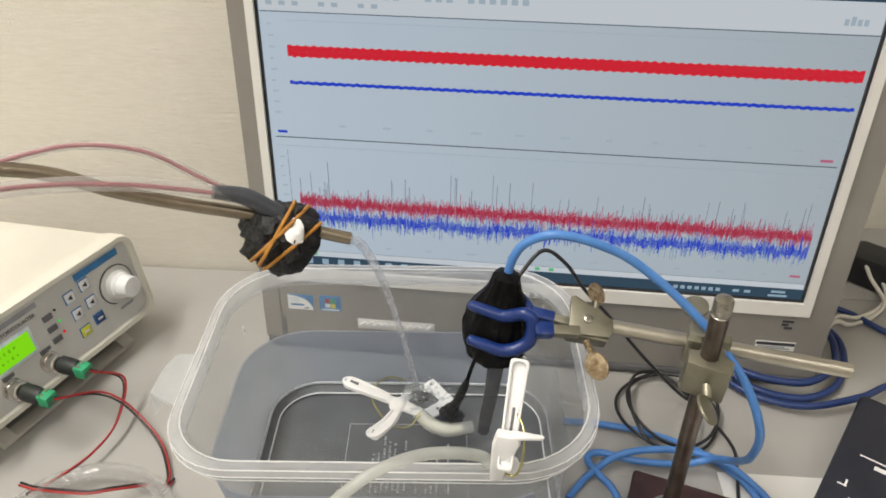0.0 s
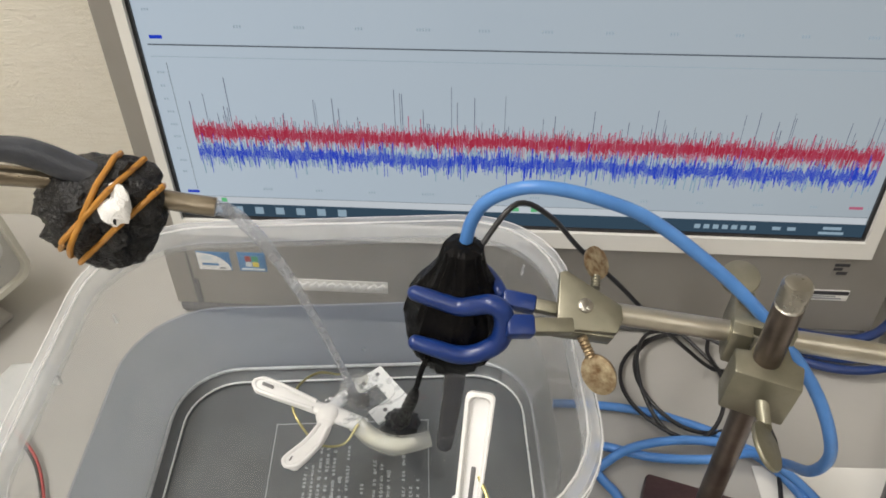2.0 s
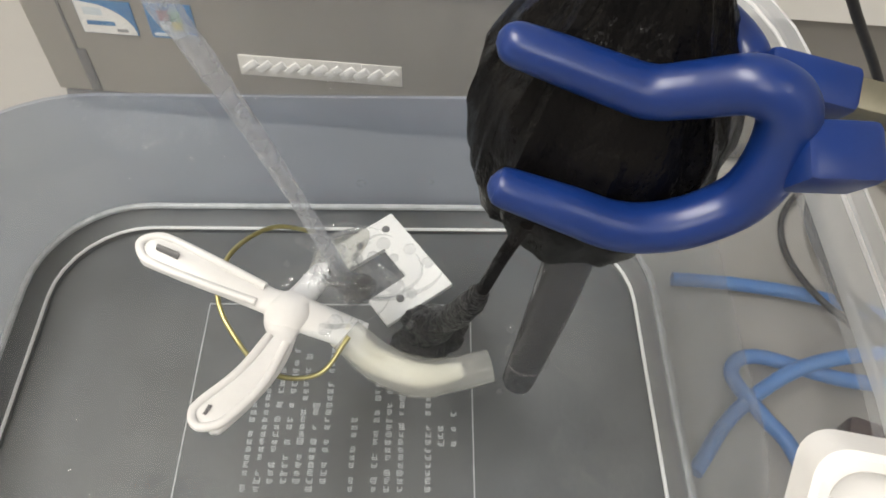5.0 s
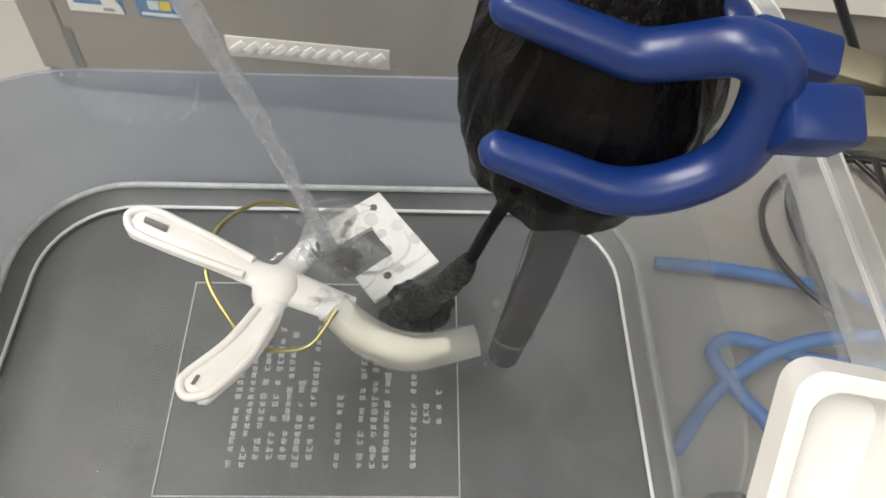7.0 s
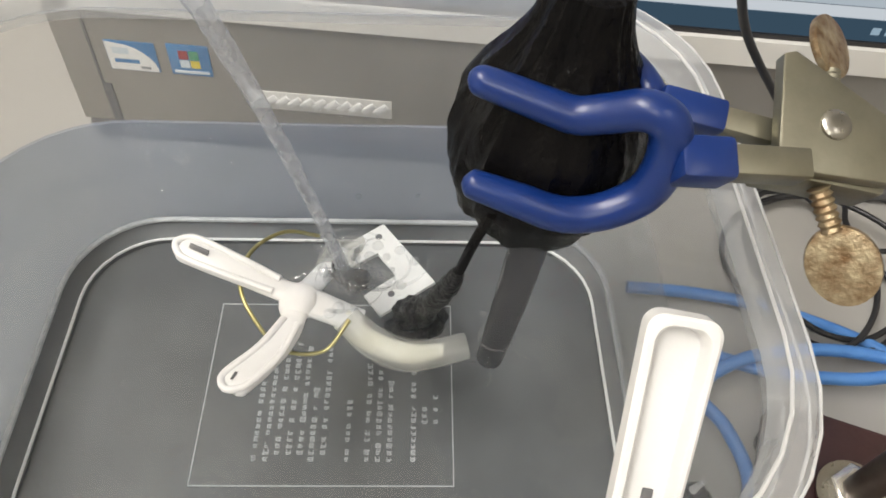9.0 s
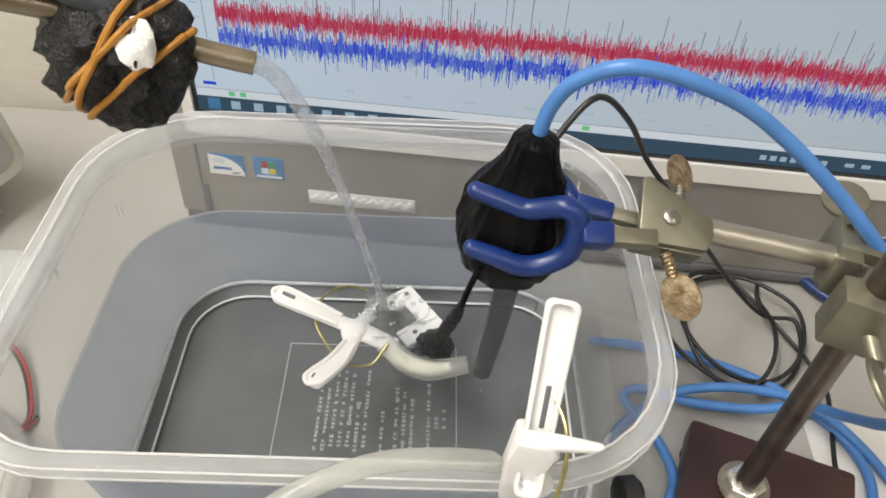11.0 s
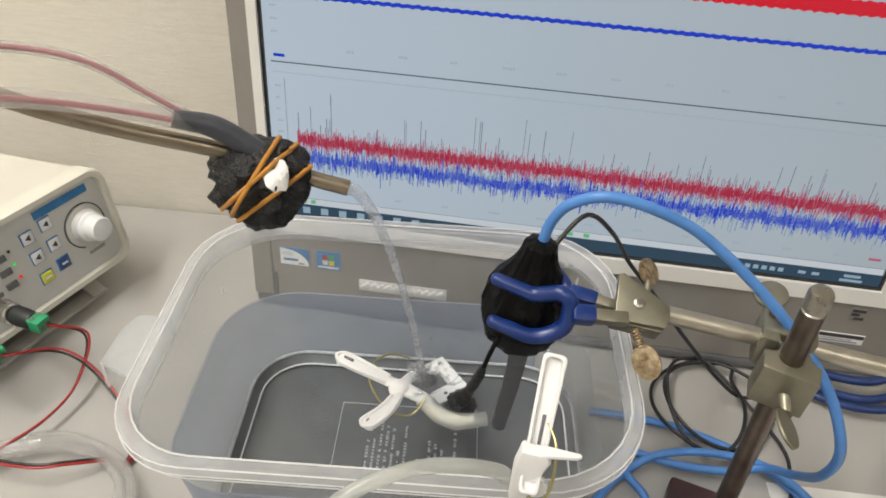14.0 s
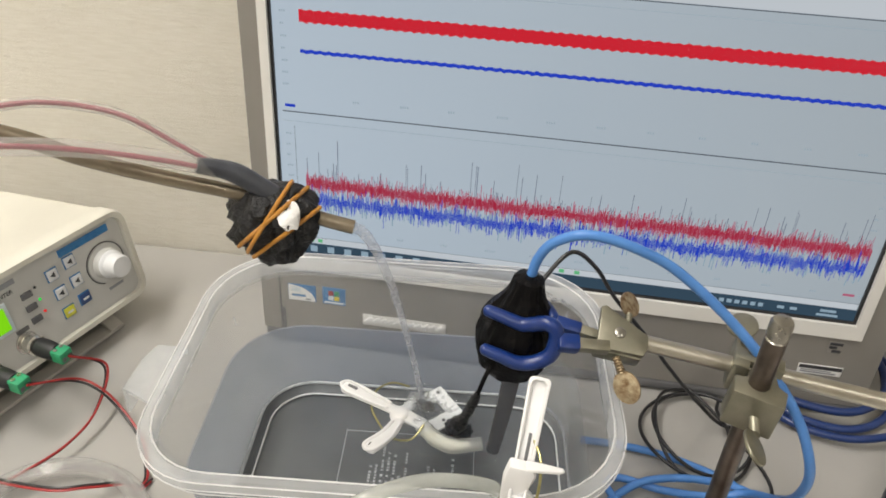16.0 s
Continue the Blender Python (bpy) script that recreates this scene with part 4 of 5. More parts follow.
loops_line = [(0.0960, 0.4700, 0.0040), (0.1193, 0.4690, 0.0045), (0.1450, 0.4660, 0.0045), (0.1675, 0.4601, 0.0045), (0.1997, 0.4451, 0.0045), (0.2250, 0.4200, 0.0045), (0.2330, 0.3900, 0.0045), (0.2150, 0.3550, 0.0045), (0.19, 0.33, 0.0045)]
loose = thing("blue_cable", pose(0.17, 0.45, 0), "sky blue cable lying in loops on the table", "cable")
part("cable", sweep(loops_line, 0.0027, 14, 12), BLUE_CABLE, loose, world=True)
loose = thing("blue_cable", pose(0.12, 0.38, 0), "sky blue cable lying behind the stand base", "cable")
part("cable", sweep([(0.0950, 0.3950, 0.0040), (0.1130, 0.4180, 0.0040), (0.1400, 0.4340, 0.0110), (0.1800, 0.4390, 0.0120), (0.2150, 0.4290, 0.0110), (0.2440, 0.3950, 0.0040), (0.2500, 0.3500, 0.0040), (0.24, 0.30, 0.0040)], 0.0027, 14, 12), BLUE_CABLE, loose, world=True)

black_lead = thing("black_cable", pose(0.18, 0.485, 0), "thin black cable coiled on the table", "cable")
pts = [(0.0450, 0.4120, 0.1780), (0.0495, 0.4200, 0.1840), (0.0630, 0.4300, 0.1955), (0.0800, 0.4440, 0.1760), (0.0970, 0.4600, 0.1440), (0.1230, 0.4700, 0.1090), (0.1461, 0.4800, 0.0750), (0.1800, 0.4960, 0.0280), (0.2000, 0.4930, 0.0120)]
for k, (cx, cy, a, b, z) in enumerate(((0.1800, 0.4840, 0.040, 0.043, 0.008), (0.1850, 0.4880, 0.036, 0.040, 0.010), (0.1760, 0.4850, 0.026, 0.044, 0.012))):
    pts += [(cx + a * math.cos(t), cy + b * math.sin(t), z + 0.004 * math.sin(2 * t + k)) for t in np.linspace(0.2 + k * 0.15, -5.2, 11)]
pts += [(0.2250, 0.4600, 0.0040), (0.2230, 0.4250, 0.0040), (0.2180, 0.3900, 0.0030), (0.225, 0.33, 0.0030), (0.24, 0.25, 0.0030)]
part("cable", sweep(pts, 0.0013, 10, 6), BLACK_CABLE, black_lead, world=True)

# ---- retort stand, boss head and clamp ----
foot = Vector((0.1601, 0.3755, 0.0215))
top = Vector((0.1551, 0.3655, 0.2145))
bx = Vector((0.953, -0.302, 0))
by = Vector((0.302, 0.953, 0))
sm = Matrix((bx, by, Vector((0, 0, 1)))).transposed().to_4x4()
sm.translation = (foot.x, foot.y, 0)
stand = thing("retort_stand", sm, "retort stand with a worn steel post on a maroon base", "stand")
part("base", box(0.080, 0.150, 0.017, (0.012, -0.045, 0.0115), 0.0025), MAROON, stand, "dark maroon enamelled base")
for fx in (-0.022, 0.046):
    for fy in (-0.11, 0.02):
        part("rubber_foot", disc(0.006, 0.003, (fx, fy, 0.0015), seg=16), DARK_GAP, stand)
way = (top - foot).normalized()
part("post", sweep([foot, foot.lerp(top, 0.5), foot.lerp(top, 0.93)], 0.0053, 24, 6), POST_METAL, stand, world=True)
end_bm = lathe([(0.0052, 0), (0.0052, 0.0002), (0.0045, 0.0008), (0.0045, 0.0014), (0.0054, 0.0020), (0.0054, 0.0100), (0.0045, 0.0118), (0.0026, 0.0124)], foot.lerp(top, 0.93), to_axis(way), 24)
part("post_end", end_bm, POST_END, stand, "bright rounded post end with a groove", world=True)
part("nut", lathe([(0.0092, 0), (0.0095, 0.0008), (0.0095, 0.0060), (0.0085, 0.0068), (0.0063, 0.0070)], foot, to_axis(way), 6), NICKEL, stand, "bright hexagonal nut", world=True)
part("washer", lathe([(0.0120, 0), (0.0122, 0.0004), (0.0122, 0.0012), (0.0060, 0.0014)], foot + Vector((0, 0, -0.0002)), to_axis(way), 28), POST_END, stand, world=True)
part("black_knob", lathe([(0.007, 0), (0.009, 0.002), (0.009, 0.010), (0.006, 0.012)], (0.112, 0.372, 0.012), to_axis((-0.9, -0.2, 0.1)), 10), DARK_GAP, stand, world=True)


def thumbscrew(parent, start, d, shaft, wing_r, wing_turn, shaft_mat, wing_mat, r=0.0026, wide=None):
    """A screw with turns of thread and a flat oval wing."""
    d = Vector(d).normalized()
    prof = []
    n = max(int(shaft / 0.0013), 3)
    for k in range(n):
        prof += [(r, shaft * k / n), (r * 0.78, shaft * (k + 0.5) / n)]
    prof.append((r, shaft))
    sc = part("thumbscrew", lathe(prof, start, to_axis(d), 16), shaft_mat, parent, world=True)
    m = Matrix.Translation(Vector(start) + d * (shaft + wing_r * 0.88)) @ to_axis(d) @ Matrix.Rotation(wing_turn, 4, "Z") @ Matrix.Rotation(radians(90), 4, "X")
    if wide:
        across = (Vector(wide) - d * Vector(wide).dot(d)).normalized()
        m = Matrix((across, d, across.cross(d))).transposed().to_4x4()
        m.translation = Vector(start) + d * (shaft + wing_r * 0.88)
    bm = bmesh.new()
    lathe([(wing_r * 0.75, -0.0011), (wing_r * 0.97, -0.0008), (wing_r, 0.0), (wing_r * 0.97, 0.0008), (wing_r * 0.75, 0.0011)], bm=bm, seg=30)
    bm.transform(m @ Matrix.Diagonal((0.80, 1.0, 1.0, 1)))
    part("wing", bm, wing_mat, sc, world=True)
    return sc


boss = thing("boss_head", pose(0.155, 0.374, 0.150), "cast metal boss head joining the post and the bar", "clamp", shift=(0.0, -0.005, 0.006))
bmx = frame_of((0.1575, 0.3735, 0.1530), (1, -0.28, -0.06), way)
bm = bmesh.new()
prism(((-0.0130, -0.0105), (0.0115, -0.0120), (0.0125, 0.0000), (0.0065, 0.0005), (0.0065, 0.0090), (-0.0065, 0.0090), (-0.0065, 0.0000), (-0.0135, 0.0020)), -0.0125, 0.0115, bm=bm, bevel=0.0012)
bm.transform(bmx)
part("front_block", bm, CAST, boss, world=True)
bm = box(0.0250, 0.0090, 0.0230, (-0.002, 0.0190, -0.0005), 0.0016)
bm.transform(bmx)
part("rear_block", bm, CAST, boss, world=True)
bm = box(0.0085, 0.0260, 0.0190, (-0.0105, 0.0220, 0.0010), 0.0014)
bm.transform(bmx)
part("side_arm", bm, CAST, boss, world=True)
thumbscrew(boss, (0.1555, 0.3640, 0.1500), (-0.23, -0.96, 0.16), 0.015, 0.0105, 0, CAST, CAST, wide=(0.7, -0.2, -0.7))
thumbscrew(boss, (0.1550, 0.4010, 0.1650), (0.12, 0.97, 0.04), 0.006, 0.0102, 0, CAST, CAST, wide=(1, 0, 0.25))

clamp = thing("utility_clamp", pose(0.1, 0.39, 0.16), "metal utility clamp with blue vinyl-coated jaws on a bar", "clamp", shift=(0.0045, 0.003, 0.0015))
part("bar", sweep([(0.0940, 0.3908, 0.1660), (0.2368, 0.3731, 0.1555)], 0.0045, 20, 6), BAR_METAL, clamp, "dull nickel bar", world=True)
cm = frame_of((0.0850, 0.3910, 0.1675), (1, -0.06, -0.12), (-0.05, -0.42, 0.90)) @ Matrix.Scale(0.90, 4)
bm = bmesh.new()
prism(((-0.0125, -0.0130), (0.0145, -0.0118), (0.0168, -0.0050), (0.0160, 0.0015), (-0.0100, 0.0150), (-0.0130, 0.0138)), 0.0030, 0.0072, bm=bm, bevel=0.0008)
prism(((-0.0125, -0.0130), (0.0140, -0.0130), (0.0150, -0.0065), (-0.0125, -0.0060)), -0.0080, 0.0032, bm=bm, bevel=0.0008)
prism(((-0.0020, -0.0060), (0.0150, -0.0065), (0.0150, 0.0008), (-0.0020, 0.0080)), -0.0078, 0.0032, bm=bm, bevel=0.0008)
bm.transform(cm)
part("body", bm, CAST, clamp, world=True)
bm = lathe([(0.0034, 0), (0.0034, 0.0010), (0.0026, 0.0016), (0.001, 0.0018)], (-0.0005, -0.001, 0.0070), None, 20)
bm.transform(cm)
part("pivot_pin", bm, POST_END, clamp, "bright rivet head", world=True)
thumbscrew(clamp, (0.0835, 0.3790, 0.1640), (0.42, -0.62, -0.66), 0.0090, 0.0088, 0.9, RUSTY, RUSTY, 0.0023)
thumbscrew(clamp, (0.0915, 0.4040, 0.1665), (0.10, 0.80, 0.20), 0.006, 0.0082, 0.6, CAST, RUSTY, 0.0021)
front = [(0.0132, 0.3899, 0.1775), (0.0141, 0.3897, 0.1774), (0.0158, 0.3893, 0.1771), (0.0215, 0.3880, 0.1760), (0.0290, 0.3862, 0.1745), (0.0345, 0.3850, 0.1737), (0.0400, 0.3840, 0.1755), (0.0462, 0.3822, 0.1784), (0.0505, 0.3808, 0.1770), (0.0522, 0.3800, 0.1720), (0.0518, 0.3788, 0.1655), (0.0495, 0.3780, 0.1600), (0.0440, 0.3768, 0.1565), (0.0380, 0.3762, 0.1548), (0.0320, 0.3762, 0.1550), (0.0250, 0.3770, 0.1572), (0.0160, 0.3784, 0.1595), (0.0143, 0.3787, 0.1599), (0.0134, 0.3789, 0.1601)]
jaw = part("front_jaw", sweep(front, [0.0008, 0.0023, 0.0031, 0.0034, 0.0036, 0.0038, 0.0039, 0.0040, 0.0041, 0.0042, 0.0042, 0.0041, 0.0040, 0.0039, 0.0038, 0.0036, 0.0031, 0.0023, 0.0008], 20, 8), CLAMP_BLUE, clamp, "blue vinyl-coated forked jaw", world=True)
sm2 = frame_of((0.0582, 0.3780, 0.1702), (1, 0.13, -0.12), (0, -0.45, 0.89))
bm = box(0.0115, 0.0086, 0.0086, (0.0, 0, 0), 0.0014)
bm.transform(sm2)
part("sleeve", bm, CLAMP_BLUE, jaw, "blue vinyl sleeve", world=True)
bm = box(0.0170, 0.0060, 0.0068, (0.0130, 0, 0), 0.0006)
bm.transform(sm2)
part("front_arm", bm, CAST, clamp, world=True)
back = [(0.0310, 0.4195, 0.1690), (0.0400, 0.4160, 0.1690), (0.0470, 0.4050, 0.1710), (0.0510, 0.3965, 0.1695), (0.0480, 0.4030, 0.1610), (0.0410, 0.4140, 0.1570), (0.0310, 0.4170, 0.1570)]
jaw2 = part("rear_jaw", sweep(back, 0.0033, 14, 8), CLAMP_BLUE, clamp, "blue vinyl-coated forked jaw", world=True)
sm3 = frame_of((0.0585, 0.3930, 0.1690), (1, -0.12, -0.16), (0, -0.45, 0.89))
bm = box(0.0140, 0.0070, 0.0075, (0, 0, 0), 0.0012)
bm.transform(sm3)
part("sleeve", bm, CLAMP_BLUE, jaw2, world=True)
bm = box(0.0180, 0.0050, 0.0055, (0.0140, 0, 0), 0.0006)
bm.transform(sm3)
part("rear_arm", bm, CAST, clamp, world=True)

# ---- nozzle on the raised tube ----
nozzle = thing("water_nozzle", pose(-0.0718, 0.3215, 0.264), "bronze tube nozzle packed in black putty with rubber bands, pouring water", "nozzle", shift=(-0.016, 0.060, -0.034), grow=1.2)
tube_line = [(-0.0397, 0.3264, 0.2605), (-0.0544, 0.3250, 0.2645), (-0.0801, 0.3209, 0.2742), (-0.1093, 0.3100, 0.2855), (-0.1324, 0.2995, 0.2967), (-0.1554, 0.2883, 0.3105), (-0.1864, 0.2700, 0.3205), (-0.24, 0.24, 0.330)]
part("metal_tube", sweep(tube_line, 0.0030, 20, 10), TUBE_BRASS, nozzle, "bronze-coloured metal tube", world=True)
lump_prof = []
lump_rings = ((0.003, -0.0205), (0.0080, -0.0185), (0.0130, -0.0135), (0.0164, -0.0070), (0.0176, 0.0000), (0.0164, 0.0064), (0.0136, 0.0112), (0.0090, 0.0140), (0.0033, 0.0148))
for (r0, h0), (r1, h1) in zip(lump_rings, lump_rings[1:]):
    lump_prof += [(r0 + (r1 - r0) * k / 3, h0 + (h1 - h0) * k / 3) for k in range(3)]
lump_prof.append(lump_rings[-1])
lump_bm = lathe(lump_prof, (-0.0718, 0.3215, 0.2640), Matrix.Rotation(-0.15, 4, "Y") @ Matrix.Diagonal((1.0, 0.80, 1.0, 1)), 96, rough=0.30, freq=135)
lump_bm.normal_update()
LUMP = BVHTree.FromBMesh(lump_bm)
part("putty_lump", lump_bm, PUTTY, nozzle, "rough black putty", world=True)
part("white_dab", lathe([(0.0012, -0.003), (0.0036, -0.0022), (0.0047, 0.0), (0.0043, 0.0014), (0.0030, 0.0026), (0.0014, 0.0034)], (-0.0614, 0.3122, 0.2722), to_axis((0.15, -0.7, 0.7)) @ Matrix.Diagonal((1.0, 1.2, 0.8, 1)), 30, rough=0.30, freq=330), WHITE_PUTTY, nozzle, "dab of white putty", world=True)
part("heat_shrink", sweep([(-0.0700, 0.3200, 0.2760), (-0.0838, 0.3178, 0.2859), (-0.0960, 0.3125, 0.2910)], [0.0042, 0.0040, 0.0030], 16), HEATSHRINK, nozzle, "dark heat-shrink sleeve", world=True)
hose = part("clear_hose", sweep([(-0.0894, 0.3155, 0.2880), (-0.1066, 0.3068, 0.2954), (-0.1278, 0.2933, 0.3040), (-0.1468, 0.2752, 0.3119), (-0.1669, 0.2543, 0.3180), (-0.21, 0.22, 0.322)], 0.0032, 16), CLEAR_TUBE, nozzle, "clear hose with a pink wire inside", world=True)
part("pink_wire", sweep([(-0.0894, 0.3155, 0.2875), (-0.1066, 0.3068, 0.2948), (-0.1278, 0.2933, 0.3036), (-0.1468, 0.2752, 0.3122), (-0.1669, 0.2543, 0.3184), (-0.21, 0.22, 0.322)], 0.0010, 8), PINK_WIRE, hose, world=True)
hose = part("clear_hose", sweep([(-0.0905, 0.3185, 0.2876), (-0.1035, 0.3154, 0.2973), (-0.1207, 0.3104, 0.3099), (-0.1399, 0.3020, 0.3165), (-0.1556, 0.2918, 0.3179), (-0.1799, 0.2705, 0.3160), (-0.22, 0.235, 0.310)], 0.0019, 14), CLEAR_TUBE, nozzle, "thin clear hose with a dark pink wire inside", world=True)
part("pink_wire", sweep([(-0.0905, 0.3185, 0.2876), (-0.1035, 0.3154, 0.2973), (-0.1207, 0.3104, 0.3099), (-0.1399, 0.3020, 0.3165), (-0.1556, 0.2918, 0.3179), (-0.1799, 0.2705, 0.3160), (-0.22, 0.235, 0.310)], 0.0009, 8), PINK_WIRE, hose, world=True)
# rubber bands drawn tight over the putty
lump_c = Vector((-0.0718, 0.3215, 0.2640))
ahead, across, upward = Vector((-0.267, 0.817, -0.511)), Vector((0.95, 0.31, 0)), Vector((-0.158, 0.486, 0.860))
for angle, shift in ((54, 0.0015), (37, 0.0005), (33, -0.0075)):
    run = across * math.cos(radians(angle)) + upward * math.sin(radians(angle))
    off = upward * math.cos(radians(angle)) - across * math.sin(radians(angle))
    middle, ways, reach = lump_c + off * shift, [], []
    for a in np.linspace(0, 2 * math.pi, 57)[:-1]:
        q = run * math.cos(a) - ahead * math.sin(a)
        hit_at = LUMP.ray_cast(middle + q * 0.05, -q)[0]
        ways.append(q)
        reach.append((hit_at - middle).length if hit_at else 0.012)
    n = len(ways)
    tight = [max(reach[k], 0.5 * reach[k] + 0.25 * (reach[k - 1] + reach[(k + 1) % n])) for k in range(n)]
    line = [middle + ways[k % n] * (tight[k % n] + 0.0004) for k in range(n + 1)]
    part("rubber_band", sweep(line, 0.0009, 8, 1, caps=False), RUBBER_BAND, nozzle, "amber rubber band", world=True)

jet = thing("water_jet", pose(-0.0145, 0.412, 0.081), "thin jet of clear water falling into the tub", "water")
jet_line = [(-0.0500 + 0.0355 * s ** 0.82, 0.3872 + 0.0250 * s, 0.2262 - 0.1445 * s ** 1.45) for s in np.linspace(0, 1, 14)]
part("stream", sweep(jet_line, [0.0028, 0.0027, 0.0023, 0.0020, 0.0018, 0.0020], 14, 6, wobble=0.14), WATER_JET, jet, world=True)
# off-centre thread painted in as a glint to brighten the jet
part("stream_glint", sweep([(x - 0.0006, y, z + 0.0004) for x, y, z in jet_line], [0.0007, 0.0009, 0.0006, 0.0008, 0.0006, 0.0005], 6, 6, wobble=0.4), FOAM, jet, "painted glint running down the jet", world=True)

bm = bmesh.new()
brnd = random.Random(11)
for k in range(75):
    a, d = brnd.uniform(0, 6.28), min(abs(brnd.gauss(0, 0.0085)), 0.020)
    x, y, r = -0.0115 + d * math.cos(a) * 1.15, 0.4120 + d * math.sin(a), brnd.uniform(0.0006, 0.0025) * (1.25 - d * 30)
    heap = 0.0045 * math.exp(-(d / 0.010) ** 2) * brnd.random()
    lathe([(r * 0.5, -r * 0.3), (r, 0), (r * 0.9, r * 0.4), (r * 0.6, r * 0.75), (r * 0.15, r * 0.9)], (x, y, 0.0806 + heap), None, 12, bm=bm)
for k in range(12):
    r = brnd.uniform(0.004, 0.014)
    c = Vector((-0.0120 + brnd.uniform(-0.006, 0.008), 0.4150 + brnd.uniform(-0.006, 0.006), 0.0818))
    a0 = brnd.uniform(0, 6.28)
    sweep([c + Vector((r * math.cos(a0 + a) * (1 + 0.15 * math.sin(3 * a)), r * math.sin(a0 + a), 0.0006 * math.sin(5 * a))) for a in np.linspace(0, brnd.uniform(1.0, 3.5), 14)], [0.0001, 0.0005, 0.0006, 0.0001], 6, 2, bm=bm)
splash = part("splash", bm, FOAM)
tagged(splash, "frothing bubbles and ripple crests where the jet lands", "bubbles", "", "stuff")
bm = bmesh.new()
for x, y in ((0.0255, 0.385), (0.0320, 0.392), (-0.0720, 0.372), (0.0280, 0.4020), (-0.0150, 0.4460), (0.0050, 0.4480), (0.072, 0.385)):
    r = brnd.uniform(0.0008, 0.0014)
    lathe([(r, 0), (r * 0.9, r * 0.4), (r * 0.55, r * 0.75), (r * 0.15, r * 0.9)], (x, y, 0.0808), None, 12, bm=bm)
tagged(part("bubbles", bm, FOAM), "a few small bubbles on the water", "bubbles", "", "stuff")

feed = thing("silicone_hose", pose(-0.05, 0.27, 0.10), "milky silicone hose held by the peg on the rim", "hose")
part("hose", sweep([(0.0330, 0.3150, 0.1300), (0.0300, 0.3085, 0.1430), (0.0160, 0.3040, 0.1500), (-0.0021, 0.3000, 0.1515), (-0.0200, 0.2920, 0.1500), (-0.0340, 0.2840, 0.1450), (-0.0500, 0.2720, 0.1340), (-0.0750, 0.2500, 0.1000), (-0.10, 0.22, 0.05), (-0.13, 0.18, 0.008), (-0.2, 0.1, 0.006)], 0.0033, 18, 10), SILICONE, feed, world=True)


# ---- function generator ----
GENM = Matrix.Translation((-0.2710, 0.5630, 0.0255)) @ Matrix.Rotation(radians(68.8), 4, "Z") @ Matrix.Rotation(radians(-9.5), 4, "X")
gen = thing("signal_generator", GENM, "cream bench signal generator with a lit green display", "instrument")
GW, GH, GD = 0.205, 0.082, 0.19


def panel_loop(inset, r, y):
    return [Vector((-GW / 2 + p.x, y, GH / 2 + p.y)) for p in round_rect(GW / 2 - inset, GH / 2 - inset, r, 0, 6)]


case = loft([panel_loop(0.0035, 0.010, GD), panel_loop(0.0020, 0.011, 0.020), panel_loop(0.0, 0.014, 0.016), panel_loop(0.0, 0.014, 0.002), panel_loop(0.0015, 0.013, -0.002), panel_loop(0.0055, 0.010, -0.002), panel_loop(0.0065, 0.009, 0.0025)], close_start=True, close_end=True)
part("case", case, GEN_CASE, gen, "cream case with a rounded front frame")
panel = part("front_panel", loft([panel_loop(0.0066, 0.009, 0.0040), panel_loop(0.0066, 0.009, 0.0012)], close_start=True, close_end=True), GEN_PANEL, gen, "grey front panel")


def on_panel(name, x, z, w, h, depth, material, label="", bevel=0.0004):
    return part(name, box(w, depth, h, (x, 0.0012 - depth / 2 + 0.0001, z), bevel), material, panel, label)


on_panel("blue_stripe", -0.0400, 0.0695, 0.046, 0.0062, 0.0005, STICK_BLUE, "blue stripe", 0)
on_panel("dark_stripe", -0.1450, 0.0695, 0.090, 0.0040, 0.0005, GREY_INK, "", 0)
outward = Matrix.Rotation(radians(90), 4, "X")
dial = part("dial", lathe([(0.0160, 0), (0.0162, 0.0012), (0.0128, 0.0020), (0.0122, 0.0060), (0.0118, 0.0065)], (-0.0290, 0.0012, 0.0430), outward, 36), GEN_PANEL, panel, "round dial skirt")
part("knob", lathe([(0.0115, 0.0060), (0.0112, 0.0085), (0.0096, 0.0100), (0.0092, 0.0185), (0.0082, 0.0200), (0.003, 0.0205)], (-0.0290, 0.0012, 0.0430), outward, 36), KEY_WHITE, dial, "white turning knob")
ringline = sweep([(-0.0290 + 0.0172 * math.cos(a), 0.0008, 0.0430 + 0.0172 * math.sin(a)) for a in np.linspace(-0.6, 4.3, 30)], 0.0004, 6, 1)
part("scale_ring", ringline, INK, panel)
on_panel("knob_caption", -0.0270, 0.0205, 0.014, 0.0024, 0.0004, GREY_INK, "", 0)
